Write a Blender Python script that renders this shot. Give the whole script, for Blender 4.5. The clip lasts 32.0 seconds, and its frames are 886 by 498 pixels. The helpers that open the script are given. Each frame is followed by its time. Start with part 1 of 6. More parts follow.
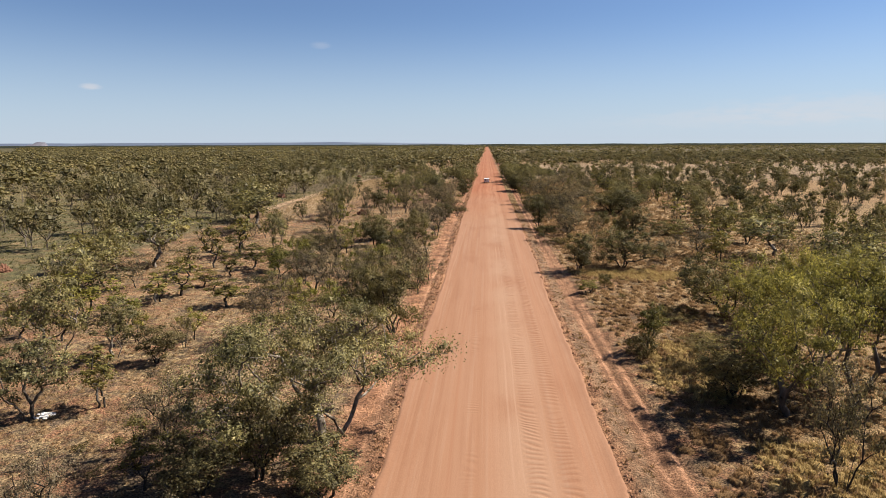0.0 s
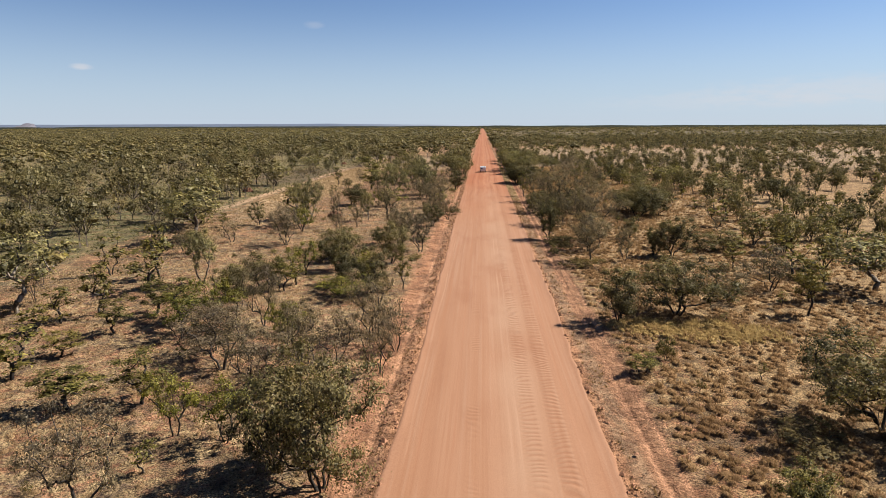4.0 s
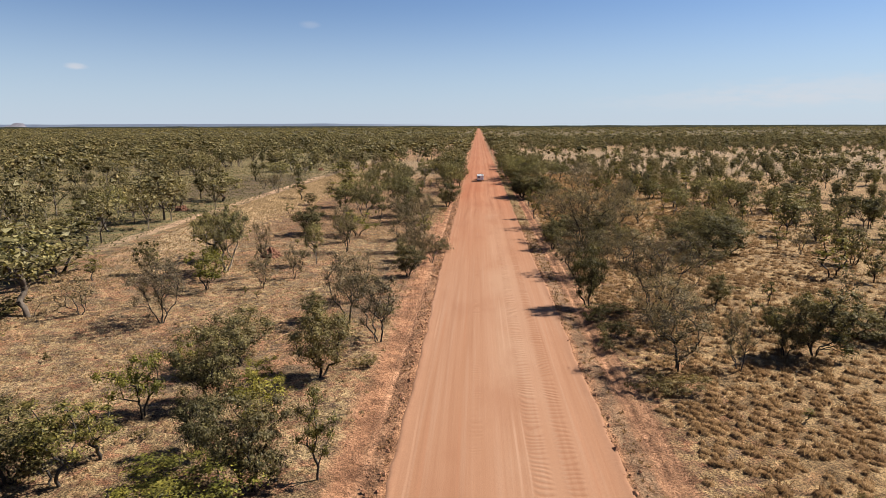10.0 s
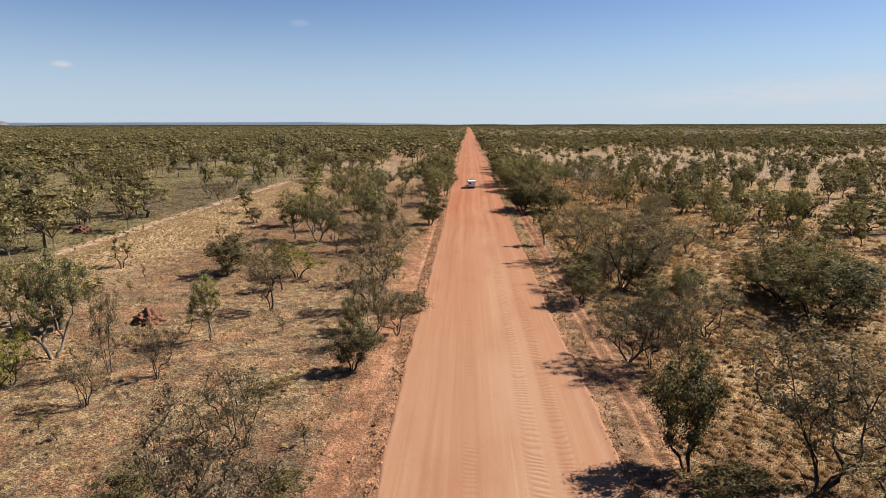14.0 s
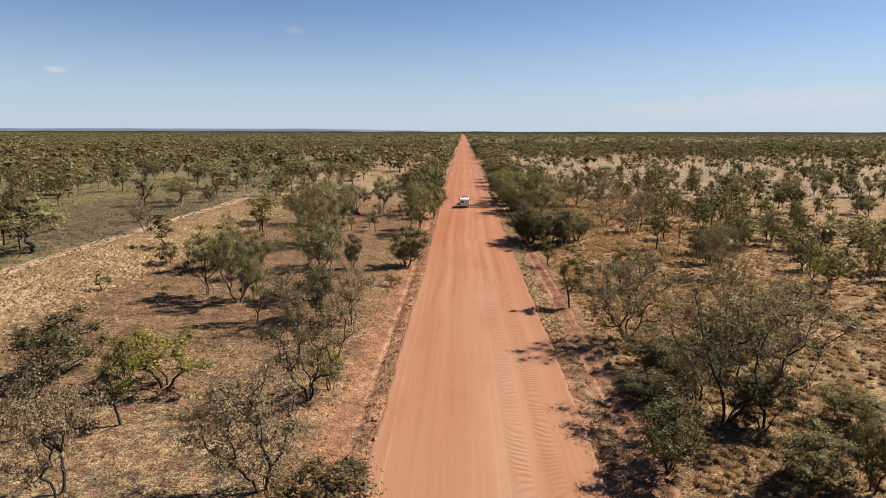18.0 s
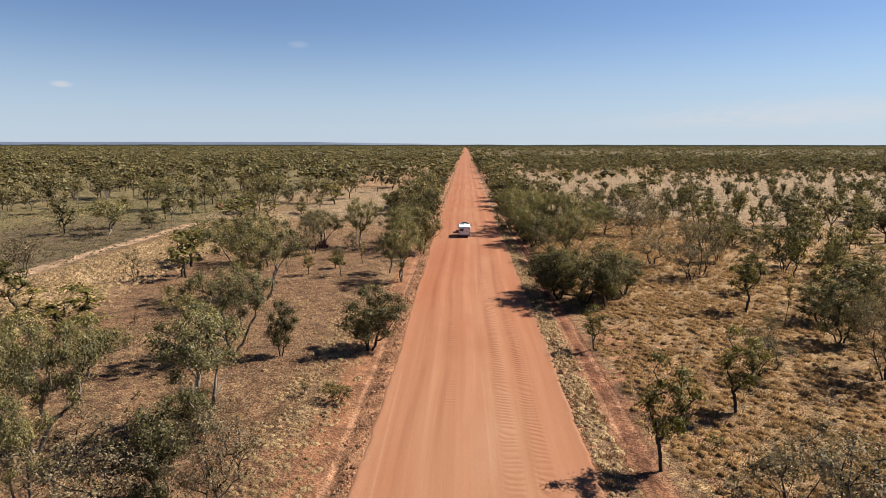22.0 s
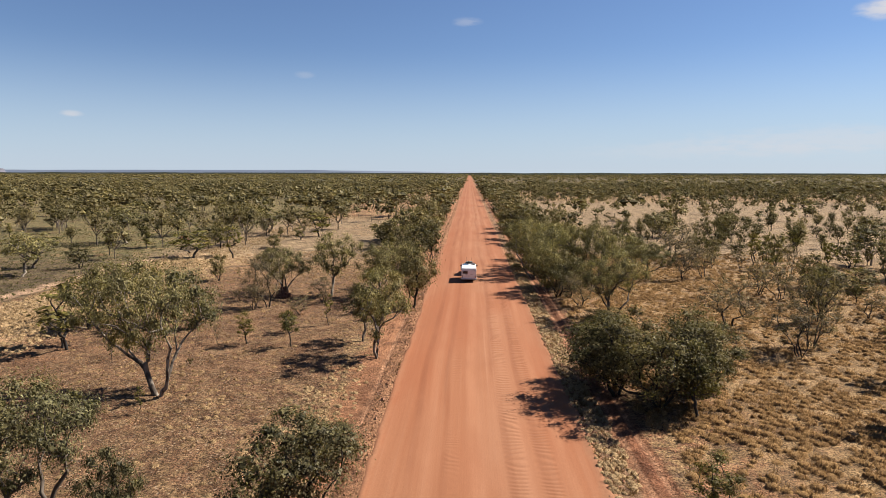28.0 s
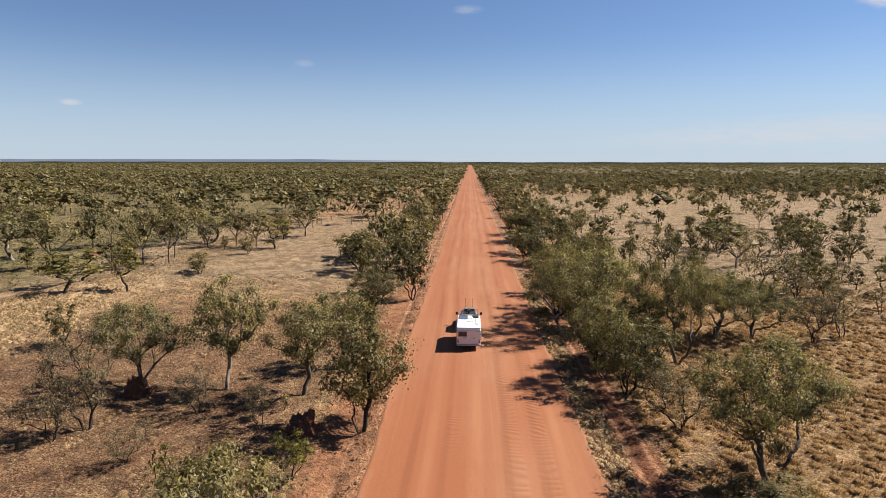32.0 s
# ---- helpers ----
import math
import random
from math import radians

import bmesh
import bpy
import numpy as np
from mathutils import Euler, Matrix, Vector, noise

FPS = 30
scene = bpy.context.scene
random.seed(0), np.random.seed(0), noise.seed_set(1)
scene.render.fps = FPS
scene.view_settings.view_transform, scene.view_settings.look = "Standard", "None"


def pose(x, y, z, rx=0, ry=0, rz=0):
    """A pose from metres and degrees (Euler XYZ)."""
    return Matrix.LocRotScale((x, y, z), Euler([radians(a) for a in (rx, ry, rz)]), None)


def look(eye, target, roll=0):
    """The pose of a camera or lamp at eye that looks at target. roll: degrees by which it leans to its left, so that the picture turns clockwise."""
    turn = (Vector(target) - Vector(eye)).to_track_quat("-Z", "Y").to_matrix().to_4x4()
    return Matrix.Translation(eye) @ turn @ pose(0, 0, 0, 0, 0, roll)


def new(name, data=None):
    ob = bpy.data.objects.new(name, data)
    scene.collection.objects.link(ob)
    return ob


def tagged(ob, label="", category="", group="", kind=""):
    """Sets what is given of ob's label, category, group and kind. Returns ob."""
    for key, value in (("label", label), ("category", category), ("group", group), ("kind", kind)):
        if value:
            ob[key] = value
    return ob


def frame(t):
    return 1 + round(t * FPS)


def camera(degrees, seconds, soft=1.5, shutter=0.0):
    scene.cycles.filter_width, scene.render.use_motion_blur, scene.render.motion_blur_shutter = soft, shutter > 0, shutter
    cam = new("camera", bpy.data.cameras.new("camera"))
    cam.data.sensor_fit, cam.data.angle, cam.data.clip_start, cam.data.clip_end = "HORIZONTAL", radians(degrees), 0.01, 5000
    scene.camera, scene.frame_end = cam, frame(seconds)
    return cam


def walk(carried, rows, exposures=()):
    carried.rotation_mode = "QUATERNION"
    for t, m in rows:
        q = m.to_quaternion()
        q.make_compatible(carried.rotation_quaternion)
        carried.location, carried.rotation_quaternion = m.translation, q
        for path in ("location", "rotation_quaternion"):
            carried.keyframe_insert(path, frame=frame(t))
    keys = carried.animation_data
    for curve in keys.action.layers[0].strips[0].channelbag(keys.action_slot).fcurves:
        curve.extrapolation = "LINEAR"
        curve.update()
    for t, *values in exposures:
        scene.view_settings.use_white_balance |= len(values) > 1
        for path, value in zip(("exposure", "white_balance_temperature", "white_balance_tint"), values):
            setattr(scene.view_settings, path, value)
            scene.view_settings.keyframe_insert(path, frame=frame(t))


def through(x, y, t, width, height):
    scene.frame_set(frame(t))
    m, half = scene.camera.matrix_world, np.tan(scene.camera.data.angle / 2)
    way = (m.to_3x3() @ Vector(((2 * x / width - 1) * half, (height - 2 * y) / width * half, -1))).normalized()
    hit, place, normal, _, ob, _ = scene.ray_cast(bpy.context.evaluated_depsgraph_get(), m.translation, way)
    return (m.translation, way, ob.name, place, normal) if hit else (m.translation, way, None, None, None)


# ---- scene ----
cam = camera(72.0, 32.0, 0.8)
# seconds, x, y, z, then turns about x, y and z
ROWS = [
    (0, 0, 0, 19.5, 80.23, 0.23, 4.04),
    (0.5, -0.08, 3.26, 19.63, 80.1, 0.24, 4.03),
    (1, -0.18, 7.06, 19.86, 79.8, 0.22, 4),
    (1.5, -0.25, 10.79, 20.12, 79.46, 0.2, 3.97),
    (2, -0.25, 14.28, 20.34, 79.25, 0.22, 3.96),
    (2.5, -0.28, 18.31, 20.53, 79.04, 0.2, 3.94),
    (3, -0.29, 22.12, 20.64, 78.92, 0.21, 3.89),
    (3.5, -0.33, 25.73, 20.76, 78.75, 0.2, 3.77),
    (5.5, -0.93, 40.37, 21.36, 78.12, 0.19, 3.16),
    (6, -1, 43.75, 21.36, 78.15, 0.17, 3.15),
    (6.5, -0.96, 47.12, 21.34, 78.32, 0.19, 3.17),
    (7, -0.95, 50.29, 21.32, 78.39, 0.18, 3.18),
    (7.5, -0.98, 53.75, 21.24, 78.56, 0.18, 3.16),
    (8, -0.95, 57.27, 21.21, 78.67, 0.16, 3.21),
    (8.5, -0.91, 61.21, 21.19, 78.67, 0.19, 3.24),
    (9, -0.91, 64.75, 21.17, 78.7, 0.16, 3.26),
    (9.5, -0.93, 68.65, 21.24, 78.56, 0.16, 3.25),
    (10, -0.93, 72.66, 21.17, 78.53, 0.17, 3.22),
    (10.5, -0.99, 76.71, 21.17, 78.61, 0.17, 3.16),
    (11, -1.08, 80.79, 21.24, 78.56, 0.15, 3.06),
    (11.5, -1.06, 85, 21.17, 78.59, 0.14, 3.04),
    (12, -1.05, 89.4, 21, 78.76, 0.15, 2.99),
    (12.5, -1.06, 94.03, 20.89, 78.78, 0.15, 2.84),
    (13, -1.11, 98.92, 20.85, 78.49, 0.14, 2.64),
    (13.5, -1.15, 103.94, 20.7, 78.3, 0.13, 2.42),
    (14, -1.11, 108.8, 20.51, 78.42, 0.1, 2.32),
    (14.5, -1.13, 113.62, 20.38, 78.4, 0.1, 2.17),
    (15, -1.16, 118.22, 20.29, 78.3, 0.08, 2.02),
    (15.5, -1.09, 122.66, 20.1, 78.48, 0.08, 1.93),
    (17.5, -0.59, 138.93, 20.46, 78.97, -0.07, 1.86),
    (18, -0.53, 143.4, 20.34, 79.06, -0.1, 1.81),
    (18.5, -0.47, 147.73, 20.19, 79.15, -0.08, 1.74),
    (19, -0.39, 152.04, 20.01, 79.4, -0.08, 1.7),
    (19.5, -0.31, 156.28, 19.82, 79.67, -0.09, 1.69),
    (20, -0.23, 160.62, 19.74, 79.78, -0.09, 1.71),
    (20.5, -0.18, 165.01, 19.65, 79.86, -0.05, 1.71),
    (21, -0.06, 169.42, 19.56, 80.03, -0.09, 1.81),
    (21.5, 0.03, 173.83, 19.52, 80.13, -0.07, 1.93),
    (22, 0.13, 178.22, 19.54, 80.27, -0.04, 2.04),
    (22.5, 0.16, 182.01, 19.59, 80.53, -0.05, 2.05),
    (23, 0.1, 184.85, 19.54, 81.23, -0.07, 2.01),
    (23.5, -0.02, 186.65, 19.41, 82.32, -0.08, 1.91),
    (24, -0.2, 187.57, 19.29, 83.46, -0.09, 1.81),
    (24.5, -0.28, 187.81, 19.14, 84.61, -0.12, 1.82),
    (25, -0.3, 187.86, 19.01, 85.42, -0.12, 1.89),
    (25.5, -0.26, 188.13, 18.84, 85.25, -0.11, 2.06),
    (27.5, 0.11, 200.74, 18.06, 83.43, -0.11, 2.44),
    (28, 0.1, 206.01, 18.17, 82.87, -0.09, 2.45),
    (28.5, 0.1, 211.43, 18.24, 82.63, -0.09, 2.45),
    (29, 0.1, 216.77, 18.21, 82.71, -0.09, 2.46),
    (29.5, 0.05, 222.04, 18.43, 82.33, -0.09, 2.43),
    (30, 0.01, 227.03, 18.6, 82.22, -0.11, 2.42),
    (30.5, 0.04, 231.74, 18.69, 82.16, -0.12, 2.43),
    (31, 0.07, 236.47, 18.88, 81.98, -0.12, 2.44),
    (31.5, 0.1, 241.24, 18.96, 81.88, -0.09, 2.45),
    (32, 0.11, 246.1, 19.01, 81.86, -0.07, 2.48),
]
walk(cam, [(t, pose(x, y, z, rx, ry, rz)) for t, x, y, z, rx, ry, rz in ROWS], [(0.0, 1.41), (32.0, 1.41)])

# ---- light: high sun to the right and a little ahead, clear sky ----
TO_SUN = Vector((2.2, 0.9, 2.4)).normalized()
sun = new("sun", bpy.data.lights.new("sun", "SUN"))
sun.data.energy, sun.data.angle, sun.data.color = 5.0, radians(0.55), (1.0, 0.94, 0.84)
sun.matrix_world = look(TO_SUN * 100, (0, 0, 0))

world = bpy.data.worlds.new("sky")
scene.world = world
world.use_nodes = True
wn, wl = world.node_tree.nodes, world.node_tree.links
wn.clear()
sky = wn.new("ShaderNodeTexSky")
sky.sky_type, sky.sun_disc = "NISHITA", False
sky.sun_elevation = math.asin(TO_SUN.z)
sky.sun_rotation = math.atan2(TO_SUN.x, TO_SUN.y)
sky.altitude, sky.air_density, sky.dust_density, sky.ozone_density = 300, 1.0, 0.0, 3.0
wout = wn.new("ShaderNodeOutputWorld")
wbg = wn.new("ShaderNodeBackground")
wbg.inputs["Strength"].default_value = 0.0308
wl.new(wbg.outputs[0], wout.inputs[0])
way = wn.new("ShaderNodeTexCoord")
cloud_noise = wn.new("ShaderNodeTexNoise")
cloud_noise.inputs["Scale"].default_value = 34.0
cloud_noise.inputs["Detail"].default_value = 6.0
wstretch = wn.new("ShaderNodeMapping")
wstretch.inputs["Scale"].default_value = (1.0, 1.0, 4.0)
wl.new(way.outputs["Generated"], wstretch.inputs[0])
wl.new(wstretch.outputs[0], cloud_noise.inputs["Vector"])


def wmath(op, a, b=None, clamp=False):
    n = wn.new("ShaderNodeMath")
    n.operation, n.use_clamp = op, clamp
    for i, v in enumerate((a, b)):
        if v is None:
            continue
        if isinstance(v, (int, float)):
            n.inputs[i].default_value = v
        else:
            wl.new(v, n.inputs[i])
    return n.outputs[0]


def cloud(azimuth, height, wide, tall, amount):
    """How much of a small cloud lies in a direction: degrees right of +y, degrees up, half sizes in degrees."""
    a, e = radians(azimuth), radians(height)
    mid = Vector((math.sin(a) * math.cos(e), math.cos(a) * math.cos(e), math.sin(e)))
    off = wn.new("ShaderNodeVectorMath")
    off.operation = "SUBTRACT"
    wl.new(way.outputs["Generated"], off.inputs[0])
    off.inputs[1].default_value = mid
    sq = 0.0
    for axis, size in ((Vector((math.cos(a), -math.sin(a), 0)), wide), (Vector((-math.sin(a) * math.sin(e), -math.cos(a) * math.sin(e), math.cos(e))), tall)):
        dot = wn.new("ShaderNodeVectorMath")
        dot.operation = "DOT_PRODUCT"
        wl.new(off.outputs[0], dot.inputs[0])
        dot.inputs[1].default_value = axis
        part_sq = wmath("POWER", wmath("ABSOLUTE", wmath("DIVIDE", dot.outputs["Value"], radians(size))), 2.0)
        sq = part_sq if isinstance(sq, float) else wmath("ADD", sq, part_sq)
    fall = wmath("SUBTRACT", 1.0, sq, True)
    grain = wmath("MULTIPLY", wmath("SUBTRACT", wmath("ADD", cloud_noise.outputs["Fac"], wmath("MULTIPLY", fall, 0.35)), 0.5), 3.0, True)
    return wmath("MULTIPLY", wmath("MULTIPLY", fall, grain), amount)


CLOUDS = [cloud(*c) for c in ((-33.32, 4.58, 1.00, 0.36, 0.60), (-14.90, 8.60, 1.10, 0.42, 0.18), (-27.61, 15.44, 3.98, 1.17, 0.80), (32.74, 12.07, 2.55, 1.06, 0.95), (-0.31, 13.29, 1.60, 0.50, 0.26), (31.0, 2.6, 17.0, 1.5, 0.40), (20.0, 1.9, 14.0, 1.0, 0.22)
)]
cover = CLOUDS[0]
for c in CLOUDS[1:]:
    cover = wmath("ADD", cover, c, True)
wmix = wn.new("ShaderNodeMix")
wmix.data_type = "RGBA"
wl.new(cover, wmix.inputs["Factor"])
up = wn.new("ShaderNodeSeparateXYZ")
wl.new(way.outputs["Generated"], up.inputs[0])
haze = wn.new("ShaderNodeMapRange")
haze.interpolation_type = "SMOOTHSTEP"
wl.new(up.outputs[2], haze.inputs["Value"])
for key, val in (("From Min", -0.02), ("From Max", 0.20), ("To Min", 0.80), ("To Max", 0.0)):
    haze.inputs[key].default_value = val
warm = wn.new("ShaderNodeMix")
warm.data_type, warm.blend_type = "RGBA", "MULTIPLY"
warm.inputs["Factor"].default_value = 1.0
warm.inputs["B"].default_value = (0.98, 1.04, 1.22, 1)
wl.new(sky.outputs[0], warm.inputs["A"])
misty = wn.new("ShaderNodeMix")
misty.data_type = "RGBA"
wl.new(haze.outputs["Result"], misty.inputs["Factor"])
wl.new(warm.outputs["Result"], misty.inputs["A"])
misty.inputs["B"].default_value = (6.2, 7.6, 9.5, 1)
wl.new(misty.outputs["Result"], wmix.inputs["A"])
wmix.inputs["B"].default_value = (8.6, 8.5, 8.9, 1)
wl.new(wmix.outputs["Result"], wbg.inputs["Color"])


# ---- materials ----
class Mat:
    """A node material put together by short calls."""

    def __init__(self, name):
        self.m = bpy.data.materials.new(name)
        self.m.use_nodes = True
        self.n, self.l = self.m.node_tree.nodes, self.m.node_tree.links
        self.b = self.n["Principled BSDF"]
        self.out = self.n["Material Output"]
        self.geo = self.n.new("ShaderNodeNewGeometry")
        self.pos = self.geo.outputs["Position"]

    def put(self, v, socket):
        if isinstance(v, (int, float)):
            socket.default_value = v
        elif isinstance(v, tuple):
            socket.default_value = (*v, 1) if len(v) == 3 and socket.type == "RGBA" else v
        else:
            self.l.new(v, socket)

    def math(self, op, a, b=0.0, clamp=False):
        n = self.n.new("ShaderNodeMath")
        n.operation, n.use_clamp = op, clamp
        self.put(a, n.inputs[0]), self.put(b, n.inputs[1])
        return n.outputs[0]

    def axis(self, k):
        n = self.n.new("ShaderNodeSeparateXYZ")
        self.l.new(self.pos, n.inputs[0])
        return n.outputs[k]

    def noise(self, scale, detail=4.0, stretch=(1, 1, 1), rough=0.55, warp=0.0, vec=None):
        mp = self.n.new("ShaderNodeMapping")
        mp.inputs["Scale"].default_value = stretch
        self.l.new(vec or self.pos, mp.inputs[0])
        n = self.n.new("ShaderNodeTexNoise")
        n.inputs["Scale"].default_value, n.inputs["Detail"].default_value = scale, detail
        n.inputs["Roughness"].default_value, n.inputs["Distortion"].default_value = rough, warp
        self.l.new(mp.outputs[0], n.inputs["Vector"])
        return n.outputs["Fac"]

    def specks(self, scale, size, soft, share):
        """Small separate flecks on a share of the cells."""
        n = self.n.new("ShaderNodeTexVoronoi")
        n.inputs["Scale"].default_value = scale
        self.l.new(self.pos, n.inputs["Vector"])
        some = self.n.new("ShaderNodeSeparateColor")
        self.l.new(n.outputs["Color"], some.inputs[0])
        return self.math("MULTIPLY", self.step(n.outputs["Distance"], size, soft, 1.0, 0.0), self.math("LESS_THAN", some.outputs[0], share))

    def step(self, v, lo, hi, a=0.0, b=1.0):
        n = self.n.new("ShaderNodeMapRange")
        n.interpolation_type = "SMOOTHSTEP"
        self.put(v, n.inputs["Value"])
        for key, val in (("From Min", lo), ("From Max", hi), ("To Min", a), ("To Max", b)):
            self.put(val, n.inputs[key])
        return n.outputs["Result"]

    def mix(self, f, a, b, kind="MIX"):
        n = self.n.new("ShaderNodeMix")
        n.data_type, n.blend_type = "RGBA", kind
        self.put(f, n.inputs["Factor"]), self.put(a, n.inputs["A"]), self.put(b, n.inputs["B"])
        return n.outputs["Result"]

    def bump(self, height, strength=0.5, distance=0.05, after=None):
        n = self.n.new("ShaderNodeBump")
        n.inputs["Strength"].default_value, n.inputs["Distance"].default_value = strength, distance
        self.put(height, n.inputs["Height"])
        if after:
            self.l.new(after, n.inputs["Normal"])
        self.l.new(n.outputs[0], self.b.inputs["Normal"])
        return n.outputs[0]

    def done(self, colour, rough=0.9, metal=0.0, spec=0.2):
        self.put(colour, self.b.inputs["Base Color"])
        self.put(rough, self.b.inputs["Roughness"])
        self.put(metal, self.b.inputs["Metallic"])
        self.b.inputs["Specular IOR Level"].default_value = spec
        return self.m


def plain(name, colour, rough=0.5, metal=0.0, spec=0.5, worn=0.12):
    """Paint, plastic or metal with a little dust and wear."""
    m = Mat(name)
    dust = m.step(m.noise(3.0, 5.0), 0.45, 0.75)
    c = m.mix(m.math("MULTIPLY", dust, worn), colour, (0.42, 0.22, 0.12))
    return m.done(c, m.step(m.noise(9.0), 0.3, 0.7, rough * 0.85, min(1.0, rough * 1.2)), metal, spec)


def leafy(name, dark, light, dry, through=0.36):
    """Leaves: differ leaf by leaf and tree by tree, and let some light through."""
    m = Mat(name)
    each = m.geo.outputs["Random Per Island"]
    tree = m.noise(0.16, 2.0)
    c = m.mix(each, dark, light)
    c = m.mix(m.step(tree, 0.42, 0.66, 0.0, 0.55), c, dry)
    c = m.mix(1.0, c, m.mix(m.step(m.noise(0.11, 2.0, vec=m.pos), 0.36, 0.64), (0.68, 0.70, 0.72), (1.28, 1.25, 1.15)), "MULTIPLY")
    c = m.mix(0.8, c, m.mix(m.step(m.noise(2.3, 4.0, rough=0.65), 0.34, 0.66), (0.55, 0.55, 0.56), (1.35, 1.34, 1.30)), "MULTIPLY")
    m.n.remove(m.b)
    diff, tran, mixer = m.n.new("ShaderNodeBsdfDiffuse"), m.n.new("ShaderNodeBsdfTranslucent"), m.n.new("ShaderNodeMixShader")
    gloss, top = m.n.new("ShaderNodeBsdfGlossy"), m.n.new("ShaderNodeMixShader")
    gloss.inputs["Roughness"].default_value = 0.5
    gloss.inputs["Color"].default_value = (0.8, 0.78, 0.66, 1)
    m.put(c, diff.inputs["Color"])
    m.put(m.mix(1.0, c, (1.10, 1.12, 0.70), "MULTIPLY"), tran.inputs["Color"])
    mixer.inputs[0].default_value, top.inputs[0].default_value = through, 0.015
    m.l.new(diff.outputs[0], mixer.inputs[1]), m.l.new(tran.outputs[0], mixer.inputs[2])
    m.l.new(mixer.outputs[0], top.inputs[1]), m.l.new(gloss.outputs[0], top.inputs[2])
    m.l.new(top.outputs[0], m.out.inputs[0])
    return m.m


def barky(name, pale, dark):
    m = Mat(name)
    patch = m.noise(2.2, 4.0, (1, 1, 0.35))
    some = m.n.new("ShaderNodeObjectInfo").outputs["Random"]
    c = m.mix(m.step(patch, 0.38, 0.62), m.mix(m.step(some, 0.30, 0.75, 0.0, 0.8), pale, dark), dark)
    m.bump(m.noise(22.0, 4.0, (1, 1, 0.3)), 0.5, 0.02)
    return m.done(c, 0.9)


LEAF = {
    "gum": leafy("gum_leaves", (0.034, 0.033, 0.014), (0.254, 0.218, 0.101), (0.189, 0.144, 0.060)),
    # gum leaves darkened for far trees, standing in for missing crown shade
    "woodland": leafy("darkened_gum_leaves", (0.028, 0.026, 0.012), (0.197, 0.162, 0.076), (0.165, 0.120, 0.054)),
    "green_gum": leafy("green_gum_leaves", (0.053, 0.050, 0.014), (0.329, 0.278, 0.089), (0.254, 0.200, 0.066)),
    "wattle": leafy("wattle_leaves", (0.026, 0.024, 0.011), (0.165, 0.138, 0.062), (0.140, 0.104, 0.048)),
    "scrub": leafy("scrub_leaves", (0.047, 0.037, 0.024), (0.196, 0.152, 0.095), (0.175, 0.122, 0.078)),
    "sapling": leafy("sapling_leaves", (0.029, 0.030, 0.009), (0.177, 0.150, 0.044), (0.147, 0.106, 0.035)),
    "bright": leafy("bright_leaves", (0.042, 0.048, 0.009), (0.231, 0.205, 0.040), (0.178, 0.142, 0.036)),
    "shrub": leafy("shrub_leaves", (0.027, 0.024, 0.009), (0.159, 0.122, 0.046), (0.146, 0.098, 0.043)),
}
BARK = {
    "gum": barky("pale_bark", (0.215, 0.180, 0.145), (0.060, 0.045, 0.035)),
    "wattle": barky("dark_bark", (0.036, 0.030, 0.023), (0.018, 0.014, 0.011)),
    "scrub": barky("grey_bark", (0.051, 0.043, 0.036), (0.025, 0.021, 0.018)),
}
BARK["sapling"] = BARK["scrub"]
BARK["green_gum"] = BARK["gum"]
BARK["bright"] = BARK["shrub"] = BARK["wattle"]


